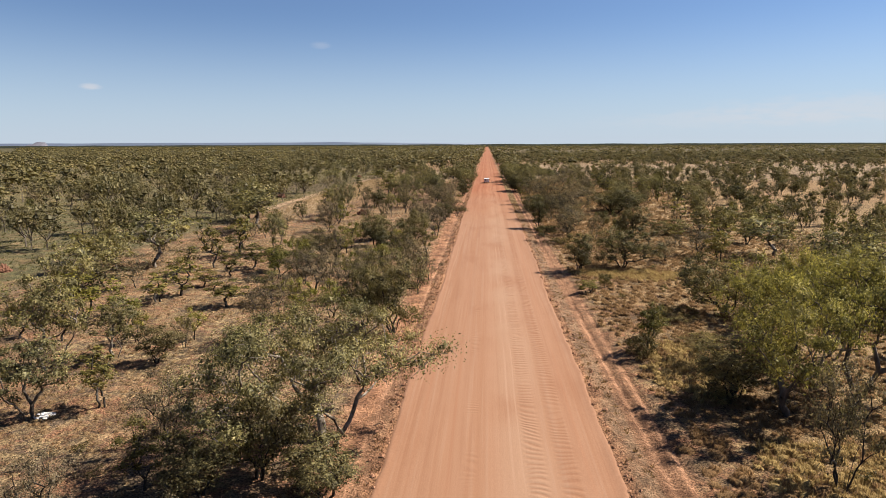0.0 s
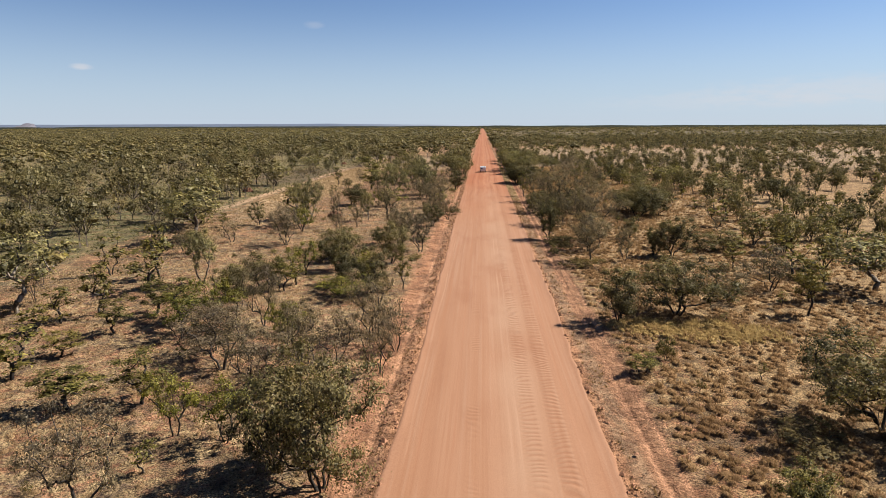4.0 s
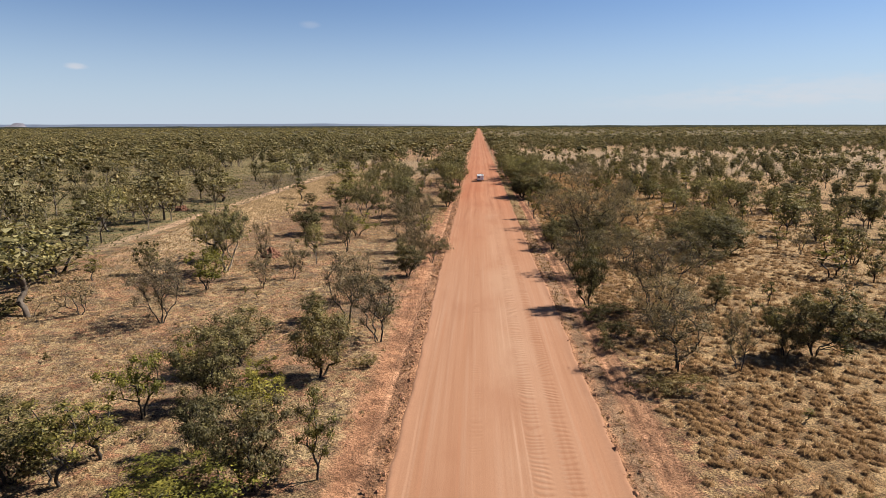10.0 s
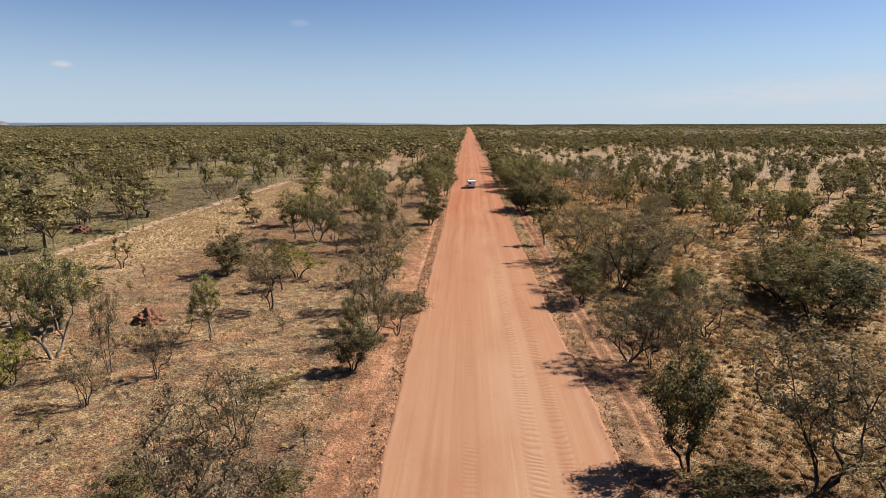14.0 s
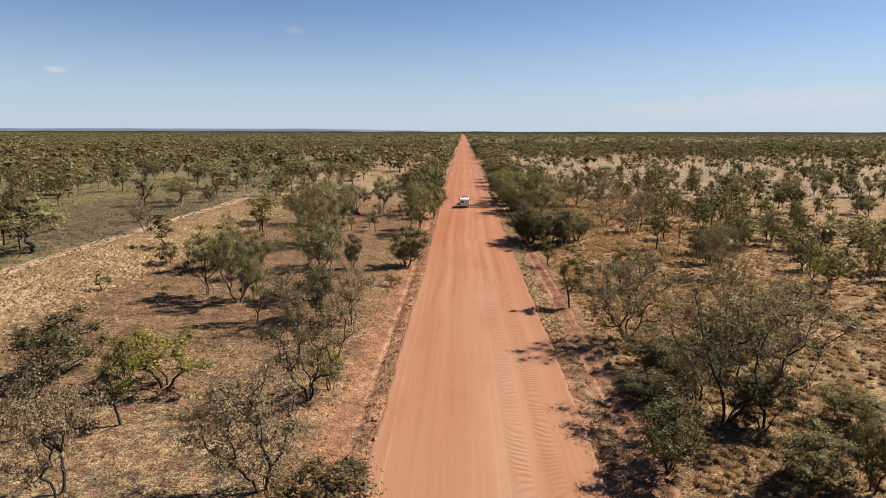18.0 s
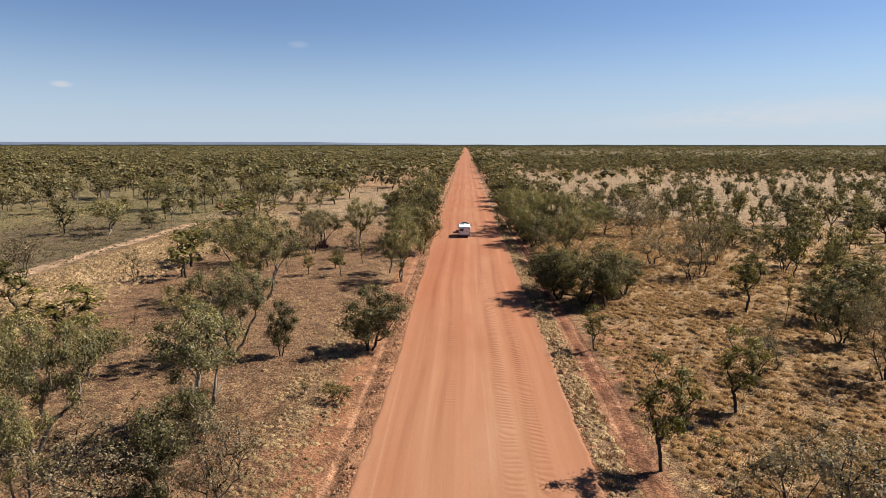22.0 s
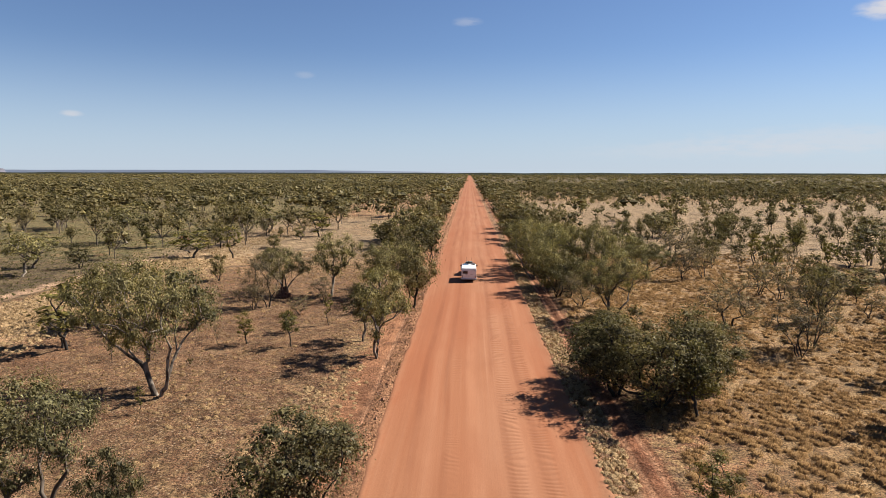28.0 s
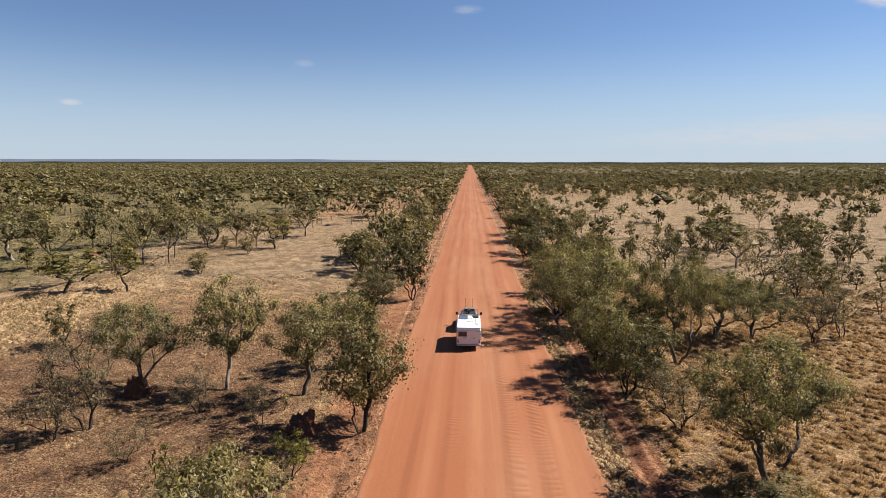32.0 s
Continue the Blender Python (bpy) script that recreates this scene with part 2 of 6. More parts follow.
def ground_material():
    m = Mat("red_earth_and_dry_grass")
    x, y = m.axis(0), m.axis(1)
    wob = m.math("MULTIPLY", m.math("SUBTRACT", m.noise(0.22, 3.0), 0.5), 7.0)
    xw = m.math("ADD", x, wob)
    soil = m.mix(m.noise(0.35, 5.0), (0.153, 0.067, 0.035), (0.230, 0.116, 0.066))
    litter = m.mix(m.noise(1.4, 6.0, rough=0.7), (0.050, 0.032, 0.021), (0.120, 0.080, 0.052))
    straw = m.mix(m.noise(2.2, 6.0, rough=0.75), (0.125, 0.080, 0.041), (0.290, 0.200, 0.105))
    green = m.mix(m.noise(0.8, 5.0), (0.050, 0.046, 0.020), (0.112, 0.100, 0.048))
    big = m.noise(0.055, 4.0, warp=0.6)
    mid = m.noise(0.30, 5.0, rough=0.65)
    c = m.mix(m.step(mid, 0.40, 0.60), soil, litter)
    tuft = m.noise(1.1, 5.0, rough=0.7)
    c = m.mix(m.math("MULTIPLY", m.step(big, 0.36, 0.56, 0.25, 1.0), m.step(tuft, 0.40, 0.58)), c, straw)
    # the paddock right of the road is mostly straw
    right = m.step(xw, 14.0, 24.0)
    c = m.mix(m.math("MULTIPLY", right, m.step(m.noise(0.9, 5.0, rough=0.7), 0.34, 0.54, 0.45, 0.95)), c, straw)
    # greener, darker floor of the open forest past the side track
    swing = m.math("MINIMUM", m.math("MAXIMUM", m.math("SUBTRACT", y, 322.0), 0.0), 48.0)
    swing = m.math("MULTIPLY", m.math("MULTIPLY", swing, swing), 0.018)
    xb = m.math("SUBTRACT", m.math("ADD", x, m.math("MULTIPLY", wob, 0.35)), swing)
    forest = m.math("MINIMUM", m.step(xb, -67.0, -62.5, 1.0, 0.0), m.step(xw, -70.0, -62.0, 1.0, 0.0))
    c = m.mix(m.math("MULTIPLY", forest, m.step(mid, 0.30, 0.60, 0.45, 0.9)), c, green)
    # bare brown ground by the road further on
    burnt = m.math("MULTIPLY", m.math("MULTIPLY", m.step(y, 170.0, 215.0), m.step(y, 300.0, 340.0, 1.0, 0.0)), m.math("MULTIPLY", m.step(xw, -55.0, -45.0), m.step(xw, -14.0, -10.0, 1.0, 0.0)))
    bare = m.mix(m.noise(1.6, 6.0, rough=0.7), (0.055, 0.029, 0.016), (0.132, 0.073, 0.042))
    c = m.mix(m.math("MULTIPLY", burnt, m.step(tuft, 0.35, 0.60, 0.97, 0.60)), c, bare)
    # pale fallen leaves and sticks, left of the road
    flecks = m.math("MULTIPLY", m.specks(3.6, 0.18, 0.34, 0.50), m.step(xw, -9.0, -5.0, 1.0, 0.25))
    flecks = m.math("MULTIPLY", flecks, m.math("ADD", 0.10, m.math("MULTIPLY", burnt, 0.34)))
    # black-soil patch past the track, and straw on its bank
    black = m.math("MULTIPLY", m.math("MULTIPLY", m.step(xw, -112.0, -100.0), m.step(xw, -68.0, -64.0, 1.0, 0.0)), m.math("MULTIPLY", m.step(y, 238.0, 262.0), m.step(y, 315.0, 345.0, 1.0, 0.0)))
    c = m.mix(m.math("MULTIPLY", black, m.step(tuft, 0.35, 0.6, 0.85, 0.4)), c, (0.058, 0.037, 0.027))
    bank = m.math("MULTIPLY", m.math("MULTIPLY", m.step(xb, -63.5, -61.5), m.step(xb, -56.0, -43.0, 1.0, 0.0)), m.math("MULTIPLY", m.step(y, 140.0, 200.0), m.step(y, 375.0, 400.0, 1.0, 0.0)))
    c = m.mix(m.math("MULTIPLY", bank, 0.85), c, m.mix(m.noise(1.4, 5.0, rough=0.7), (0.170, 0.112, 0.062), (0.330, 0.232, 0.135)))
    # old grader track with a straw bank beside it
    off = m.math("ABSOLUTE", m.math("ADD", m.math("SUBTRACT", x, swing), m.math("ADD", 67.5, m.math("MULTIPLY", wob, 0.22))))
    trackish = m.math("MULTIPLY", m.step(off, 0.9, 2.0, 0.95, 0.0), m.step(y, 150.0, 200.0))
    pale = m.mix(m.noise(0.9, 5.0), (0.225, 0.140, 0.090), (0.310, 0.210, 0.142))
    c = m.mix(m.math("MULTIPLY", trackish, m.step(mid, 0.25, 0.5, 0.45, 0.95)), c, pale)
    # stripped red verges
    edge = m.math("SUBTRACT", m.math("ABSOLUTE", m.math("ADD", x, -1.0)), 7.0)
    edgew = m.math("ADD", edge, m.math("MULTIPLY", wob, 0.35))
    verge = m.math("MULTIPLY", m.step(edgew, 3.4, 5.2, 1.0, 0.0), m.step(m.noise(0.9, 6.0, (1, 0.25, 1), 0.75), 0.30, 0.50, 0.70, 1.0))
    red = m.mix(m.noise(0.8, 6.0, (1, 0.22, 1), 0.7), (0.118, 0.060, 0.034), (0.225, 0.118, 0.067))
    red = m.mix(m.step(x, -8.0, -6.0, 0.8, 0.0), red, m.mix(m.noise(0.9, 6.0, (1, 0.18, 1), 0.7), (0.170, 0.080, 0.044), (0.290, 0.150, 0.086)))
    c = m.mix(verge, c, red)
    # thin brown litter between the gravel and the wheel ruts
    strip = m.math("MULTIPLY", m.step(m.math("ABSOLUTE", m.math("SUBTRACT", edge, 1.35)), 0.5, 1.1, 1.0, 0.0), m.step(m.noise(1.5, 6.0, (1, 0.5, 1), 0.7), 0.36, 0.58, 0.25, 0.85))
    strip = m.math("MULTIPLY", strip, m.step(x, 0.0, 2.0, 0.35, 1.0))
    c = m.mix(strip, c, m.mix(m.noise(4.0, 4.0), (0.105, 0.064, 0.038), (0.205, 0.134, 0.083)))
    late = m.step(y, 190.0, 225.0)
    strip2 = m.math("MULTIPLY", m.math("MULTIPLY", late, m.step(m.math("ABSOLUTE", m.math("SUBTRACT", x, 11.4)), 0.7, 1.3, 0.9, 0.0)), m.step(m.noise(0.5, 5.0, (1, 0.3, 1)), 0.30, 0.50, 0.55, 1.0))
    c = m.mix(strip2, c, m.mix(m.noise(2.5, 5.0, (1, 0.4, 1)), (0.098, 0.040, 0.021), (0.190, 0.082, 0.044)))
    # regional multipliers lower the ground colour along each side of the road
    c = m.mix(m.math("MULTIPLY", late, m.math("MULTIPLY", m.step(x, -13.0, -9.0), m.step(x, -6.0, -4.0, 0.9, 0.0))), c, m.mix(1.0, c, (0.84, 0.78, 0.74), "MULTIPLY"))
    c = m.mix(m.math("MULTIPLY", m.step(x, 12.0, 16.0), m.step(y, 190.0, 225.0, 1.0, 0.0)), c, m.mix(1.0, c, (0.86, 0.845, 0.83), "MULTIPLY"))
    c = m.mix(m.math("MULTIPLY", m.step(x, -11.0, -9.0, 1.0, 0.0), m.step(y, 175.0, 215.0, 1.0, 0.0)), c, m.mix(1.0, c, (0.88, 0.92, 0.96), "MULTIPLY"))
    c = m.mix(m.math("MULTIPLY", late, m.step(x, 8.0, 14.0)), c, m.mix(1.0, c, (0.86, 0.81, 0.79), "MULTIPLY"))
    # loose sand thrown out from the carriageway
    spill = m.step(m.math("ADD", edge, m.math("MULTIPLY", m.math("SUBTRACT", m.noise(0.45, 6.0, (1, 0.4, 1), 0.7), 0.5), 3.6)), 0.35, 1.15, 0.85, 0.0)
    c = m.mix(spill, c, m.mix(m.noise(1.2, 5.0, (1, 0.2, 1)), (0.200, 0.094, 0.049), (0.262, 0.140, 0.080)))
    for rut, lo in ((10.85, 0.60), (12.0, 0.60), (-7.85, 0.68)):
        line = m.step(m.math("ABSOLUTE", m.math("ADD", m.math("SUBTRACT", x, rut), m.math("MULTIPLY", wob, 0.06))), 0.06, 0.30, lo + 0.15, 0.0)
        c = m.mix(m.math("MULTIPLY", line, m.step(m.noise(0.25, 5.0, (1, 0.4, 1), 0.65), 0.34, 0.54, 0.45, 1.0)), c, (0.285, 0.150, 0.088))
    # open pale fields further on
    open_l = m.math("MULTIPLY", m.math("MULTIPLY", m.step(xw, -76.0, -68.0), m.step(xw, -16.0, -9.0, 1.0, 0.0)), m.math("MULTIPLY", m.step(y, 322.0, 346.0), m.step(y, 430.0, 470.0, 1.0, 0.0)))
    open_r = m.math("MULTIPLY", m.step(xw, 18.0, 26.0), m.math("MULTIPLY", m.step(y, 318.0, 345.0), m.step(y, 560.0, 650.0, 1.0, 0.0)))
    c = m.mix(m.math("MULTIPLY", m.math("ADD", open_l, open_r), m.step(m.noise(0.10, 4.0), 0.30, 0.60, 0.55, 0.95)), c, m.mix(m.noise(1.1, 5.0), (0.115, 0.081, 0.050), (0.215, 0.153, 0.097)))
    distant = m.math("MULTIPLY", m.step(y, 500.0, 1300.0), m.step(m.math("ABSOLUTE", m.math("SUBTRACT", x, 1.0)), 9.0, 14.0))
    c = m.mix(m.math("MULTIPLY", distant, m.step(m.noise(0.01, 3.0), 0.35, 0.65, 0.9, 0.6)), c, (0.048, 0.043, 0.022))
    # shade between tufts put into the colour: low bump noise is multiplied dark
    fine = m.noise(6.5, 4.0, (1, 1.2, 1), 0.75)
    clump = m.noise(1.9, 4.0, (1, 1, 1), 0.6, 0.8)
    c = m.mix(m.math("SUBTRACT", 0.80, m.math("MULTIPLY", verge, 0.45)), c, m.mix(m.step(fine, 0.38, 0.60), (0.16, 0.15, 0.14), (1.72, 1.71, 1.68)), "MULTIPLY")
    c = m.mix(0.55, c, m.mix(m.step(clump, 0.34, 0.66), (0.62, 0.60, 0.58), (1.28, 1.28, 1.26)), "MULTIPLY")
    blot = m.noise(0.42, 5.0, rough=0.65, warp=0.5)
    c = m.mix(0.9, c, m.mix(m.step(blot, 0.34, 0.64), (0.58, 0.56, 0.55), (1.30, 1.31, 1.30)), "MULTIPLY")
    c = m.mix(flecks, c, (0.372, 0.285, 0.199))
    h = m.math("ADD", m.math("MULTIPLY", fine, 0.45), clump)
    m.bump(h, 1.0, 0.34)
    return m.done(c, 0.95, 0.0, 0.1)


def road_material():
    m = Mat("graded_red_gravel")
    x, y = m.axis(0), m.axis(1)
    streak = m.noise(0.55, 4.0, (1, 0.02, 1), 0.6)
    thin = m.noise(2.6, 3.0, (1, 0.012, 1), 0.6)
    c = m.mix(streak, (0.182, 0.079, 0.038), (0.238, 0.128, 0.076))
    c = m.mix(m.step(thin, 0.52, 0.66, 0.0, 0.22), c, (0.248, 0.148, 0.095))
    c = m.mix(m.step(thin, 0.34, 0.48, 0.22, 0.0), c, (0.157, 0.063, 0.030))
    sway = m.math("MULTIPLY", m.math("SUBTRACT", m.noise(0.02, 2.0, (0.01, 1, 1)), 0.5), 1.2)
    for at, wide, tone in ((1.75, 0.09, (0.377, 0.239, 0.161)), (2.35, 0.07, (0.377, 0.239, 0.161)), (-4.4, 0.16, (0.226, 0.092, 0.046)), (-2.1, 0.10, (0.234, 0.095, 0.049)), (6.3, 0.14, (0.234, 0.100, 0.051)), (-5.2, 0.10, (0.353, 0.206, 0.130))):
        line = m.step(m.math("ABSOLUTE", m.math("ADD", m.math("SUBTRACT", x, at), sway)), wide * 0.3, wide * 1.3, 0.22, 0.0)
        c = m.mix(m.math("MULTIPLY", line, m.step(m.noise(0.035, 3.0, (0.6, 1, 1)), 0.40, 0.58)), c, tone)
    # swept wheel lanes and a dusty crown
    mid = m.math("ABSOLUTE", m.math("SUBTRACT", x, 2.6))
    c = m.mix(m.math("MULTIPLY", m.step(mid, 0.4, 3.2, 1.0, 0.0), m.step(m.noise(0.05, 3.0), 0.35, 0.6, 0.15, 0.6)), c, (0.248, 0.147, 0.091))
    far = m.step(y, 150.0, 245.0)
    c = m.mix(m.math("MULTIPLY", far, m.step(m.noise(0.12, 4.0, (1, 0.25, 1)), 0.30, 0.62, 0.75, 0.35)), c, (0.185, 0.068, 0.032))
    c = m.mix(m.step(m.noise(0.22, 5.0, (1, 0.3, 1)), 0.50, 0.72, 0.0, 0.35), c, (0.165, 0.068, 0.034))
    # darker wheel tracks and dusty bands between them on the newer surface
    drift = m.math("ADD", x, m.math("MULTIPLY", m.math("SUBTRACT", m.noise(0.018, 2.0, (0.01, 1, 1)), 0.5), 2.2))
    for at, wide, tone, amount in ((-3.6, 0.34, (0.120, 0.043, 0.020), 0.62), (-1.5, 0.30, (0.120, 0.043, 0.020), 0.55), (-2.5, 0.42, (0.270, 0.138, 0.080), 0.50), (0.6, 0.55, (0.275, 0.142, 0.083), 0.55), (2.6, 0.34, (0.120, 0.043, 0.020), 0.55), (3.6, 0.45, (0.262, 0.132, 0.077), 0.45), (4.7, 0.32, (0.118, 0.042, 0.020), 0.60), (6.2, 0.40, (0.270, 0.140, 0.081), 0.50)):
        line = m.step(m.math("ABSOLUTE", m.math("SUBTRACT", drift, at)), wide * 0.3, wide * 1.3, amount * 0.62, 0.0)
        c = m.mix(m.math("MULTIPLY", m.math("MULTIPLY", line, m.step(y, 195.0, 240.0, 0.25, 1.0)), m.step(m.noise(0.06, 5.0, (3.0 + 0.7 * at, 0.8, 1), 0.65), 0.36, 0.58, 0.2, 1.0)), c, tone)
    side = m.math("ABSOLUTE", m.math("SUBTRACT", x, 1.0))
    loose = m.math("ADD", side, m.math("MULTIPLY", m.math("SUBTRACT", m.noise(0.5, 6.0, (1, 0.35, 1), 0.7), 0.5), 2.6))
    rubble = m.mix(m.noise(3.5, 5.0, rough=0.7), (0.137, 0.057, 0.028), (0.256, 0.138, 0.081))
    c = m.mix(m.step(loose, 6.5, 7.3, 0.0, 0.8), c, rubble)
    fine = m.noise(11.0, 5.0, rough=0.7)
    c = m.mix(0.55, c, m.mix(fine, (0.55, 0.54, 0.53), (1.45, 1.45, 1.45)), "MULTIPLY")
    c = m.mix(m.step(y, 140.0, 190.0, 1.0, 0.0), c, m.mix(1.0, c, (0.98, 1.02, 1.07), "MULTIPLY"))
    c = m.mix(m.step(y, 215.0, 262.0), c, m.mix(1.0, c, (1.02, 0.92, 0.86), "MULTIPLY"))
    # washboard ripples in the wheel paths, with trough shade put into the colour
    bend = m.math("MULTIPLY", m.math("SUBTRACT", m.noise(0.14, 2.0), 0.5), 5.0)
    wave = m.math("SINE", m.math("MULTIPLY", m.math("ADD", y, bend), 10.4))
    lane = m.math("ABSOLUTE", m.math("SUBTRACT", m.math("ABSOLUTE", m.math("SUBTRACT", x, 4.1)), 0.95))
    lanes = m.math("MULTIPLY", m.step(lane, 0.25, 0.80, 1.0, 0.0), m.step(m.noise(0.09, 3.0), 0.30, 0.50))
    left = m.math("MULTIPLY", m.step(m.math("ABSOLUTE", m.math("ADD", x, 0.9)), 0.2, 0.6, 0.5, 0.0), m.step(m.noise(0.11, 3.0), 0.48, 0.62))
    ripple = m.math("MULTIPLY", wave, m.math("ADD", lanes, left))
    c = m.mix(m.math("MULTIPLY", m.step(ripple, -0.9, 0.0, 0.34, 0.0), 1.0), c, (0.148, 0.060, 0.030))
    h = m.math("ADD", m.math("MULTIPLY", fine, 0.25), m.math("ADD", m.math("MULTIPLY", thin, 0.35), m.math("MULTIPLY", ripple, 0.60)))
    m.bump(h, 0.7, 0.05)
    return m.done(c, 0.92, 0.0, 0.15)


def grass_material(name, a, b, dull):
    m = Mat(name)
    c = m.mix(m.geo.outputs["Random Per Island"], a, b)
    c = m.mix(m.step(m.noise(0.18, 3.0), 0.40, 0.65, 0.0, 0.5), c, dull)
    m.n.remove(m.b)
    diff, tran, mixer = m.n.new("ShaderNodeBsdfDiffuse"), m.n.new("ShaderNodeBsdfTranslucent"), m.n.new("ShaderNodeMixShader")
    m.put(c, diff.inputs["Color"]), m.put(c, tran.inputs["Color"])
    mixer.inputs[0].default_value = 0.6
    m.l.new(diff.outputs[0], mixer.inputs[1]), m.l.new(tran.outputs[0], mixer.inputs[2])
    m.l.new(mixer.outputs[0], m.out.inputs[0])
    return m.m


def mound_material():
    m = Mat("termite_clay")
    c = m.mix(m.noise(2.5, 5.0), (0.085, 0.038, 0.024), (0.158, 0.078, 0.049))
    m.bump(m.noise(7.0, 5.0), 0.8, 0.08)
    return m.done(c, 0.95, 0.0, 0.1)


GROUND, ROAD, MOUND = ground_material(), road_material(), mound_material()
STRAW = grass_material("straw_grass", (0.119, 0.068, 0.028), (0.261, 0.165, 0.079), (0.157, 0.086, 0.040))
DRYGRASS = grass_material("brown_grass", (0.113, 0.061, 0.031), (0.298, 0.180, 0.091), (0.174, 0.090, 0.047))


# ---- mesh helpers ----
def mesh_of(name, verts, faces, mats, which=None, smooth=False):
    """A mesh from numpy corners and faces of three or four corners."""
    me = bpy.data.meshes.new(name)
    verts, faces = np.asarray(verts, np.float32), np.asarray(faces, np.int32)
    n, k = faces.shape
    me.vertices.add(len(verts))
    me.vertices.foreach_set("co", verts.ravel())
    me.loops.add(n * k)
    me.loops.foreach_set("vertex_index", faces.ravel())
    me.polygons.add(n)
    me.polygons.foreach_set("loop_start", np.arange(0, n * k, k, dtype=np.int32))
    for mat in mats:
        me.materials.append(mat)
    if which is not None:
        me.polygons.foreach_set("material_index", np.asarray(which, np.int32))
    me.polygons.foreach_set("use_smooth", np.full(n, smooth, bool))
    me.update(calc_edges=True)
    return me


def part(name, bm, material, parent, label=""):
    """A bmesh as one mesh object under a thing or a part."""
    me = bpy.data.meshes.new(name)
    bm.to_mesh(me)
    bm.free()
    me.materials.append(material)
    ob = new(name, me)
    ob.parent = parent
    if label:
        ob["label"] = label
    return ob


def block(size, at, bevel=0.0, taper=None, segs=2):
    """A bevelled box; taper narrows its top, as factors in x and y."""
    bm = bmesh.new()
    bmesh.ops.create_cube(bm, size=1.0)
    for v in bm.verts:
        top = v.co.z > 0
        v.co = Vector((v.co.x * size[0], v.co.y * size[1], v.co.z * size[2]))
        if taper and top:
            v.co.x *= taper[0]
            v.co.y *= taper[1]
    if bevel:
        bmesh.ops.bevel(bm, geom=bm.edges[:], offset=bevel, segments=segs, profile=0.6, affect="EDGES")
    bmesh.ops.translate(bm, verts=bm.verts[:], vec=at)
    return bm


def rod(a, b, radius, sides=8):
    a, b = Vector(a), Vector(b)
    bm = bmesh.new()
    bmesh.ops.create_cone(bm, cap_ends=True, segments=sides, radius1=radius, radius2=radius, depth=(b - a).length)
    bmesh.ops.transform(bm, matrix=Matrix.Translation((a + b) / 2) @ (b - a).to_track_quat("Z", "Y").to_matrix().to_4x4(), verts=bm.verts[:])
    return bm


# ---- ground: one sheet to the horizon ----
def bend(y):
    """How far the old track and its bank swing towards the road."""
    return 0.018 * np.clip(y - 322, 0, 48) ** 2


def swell(x, y):
    """Height of the ground, in metres."""
    edge = np.abs(x - 1.0) - 7.0
    low = 0.10 * np.sin(x * 0.21 + 1.3 * np.sin(y * 0.043)) * np.sin(y * 0.17 + 0.6 * np.sin(x * 0.09))
    low += 0.05 * np.sin(x * 0.83 + y * 0.31) * np.sin(y * 0.57 - x * 0.22)
    open_land = np.clip((edge - 3.0) / 6.0, 0, 1)
    z = low * open_land
    # shallow table drain and wheel ruts along the verges
    z -= 0.16 * np.exp(-(((edge - 2.6) / 1.3) ** 2)) * (1 + 0.3 * np.sin(y * 0.11))
    for rut, sign in ((2.85, 1), (4.0, 1), (1.8, -1)):
        here = np.where((x > 1.0) == (sign > 0), 1.0, 0.0)
        z -= here * 0.17 * np.exp(-(((edge - rut - 0.25 * np.sin(y * 0.05)) / 0.26) ** 2)) * (0.7 + 0.3 * np.sin(y * 0.09 + rut))
    # bank beside the old track
    off = x + 60.5 - bend(y)
    z += 1.25 * np.exp(-((off / np.where(off < 0, 1.7, 8.5)) ** 2)) * (0.8 + 0.2 * np.sin(y * 0.06)) * np.clip((400 - y) / 40, 0, 1) * np.clip((y - 130) / 60, 0, 1)
    return np.where(edge < -0.25, -0.10, z)


def spaced(*runs):
    out = [runs[0][0]]
    for lo, hi, gap in runs:
        out += list(np.linspace(lo, hi, max(2, int(round((hi - lo) / gap)) + 1)))[1:]
    return np.array(out)


def growing(start, end, first, rate):
    out, gap = [start], first
    while out[-1] < end:
        out.append(out[-1] + gap)
        gap *= rate
    return np.array(out[1:])


gx = spaced((-70, -13, 1.5), (-13, -5.2, 0.26), (-5.2, 7.7, 2.2), (7.7, 14.5, 0.22), (14.5, 80, 1.5))
gx = np.r_[-70 - growing(0, 5400, 3, 1.25)[::-1], gx, 80 + growing(0, 5400, 3, 1.25)]
gy = spaced((-30, 430, 1.8))
gy = np.r_[-30 - growing(0, 900, 4, 1.35)[::-1], gy, 430 + growing(0, 4560, 3, 1.18)]
GX, GY = np.meshgrid(gx, gy)
cols, rows_n = len(gx), len(gy)
corner = (np.arange(rows_n - 1)[:, None] * cols + np.arange(cols - 1)).ravel()
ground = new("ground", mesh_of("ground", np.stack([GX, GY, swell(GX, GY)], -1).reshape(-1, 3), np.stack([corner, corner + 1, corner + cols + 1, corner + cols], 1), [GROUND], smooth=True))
tagged(ground, "flat red earth with dry straw grass and leaf litter", "ground", kind="structure")

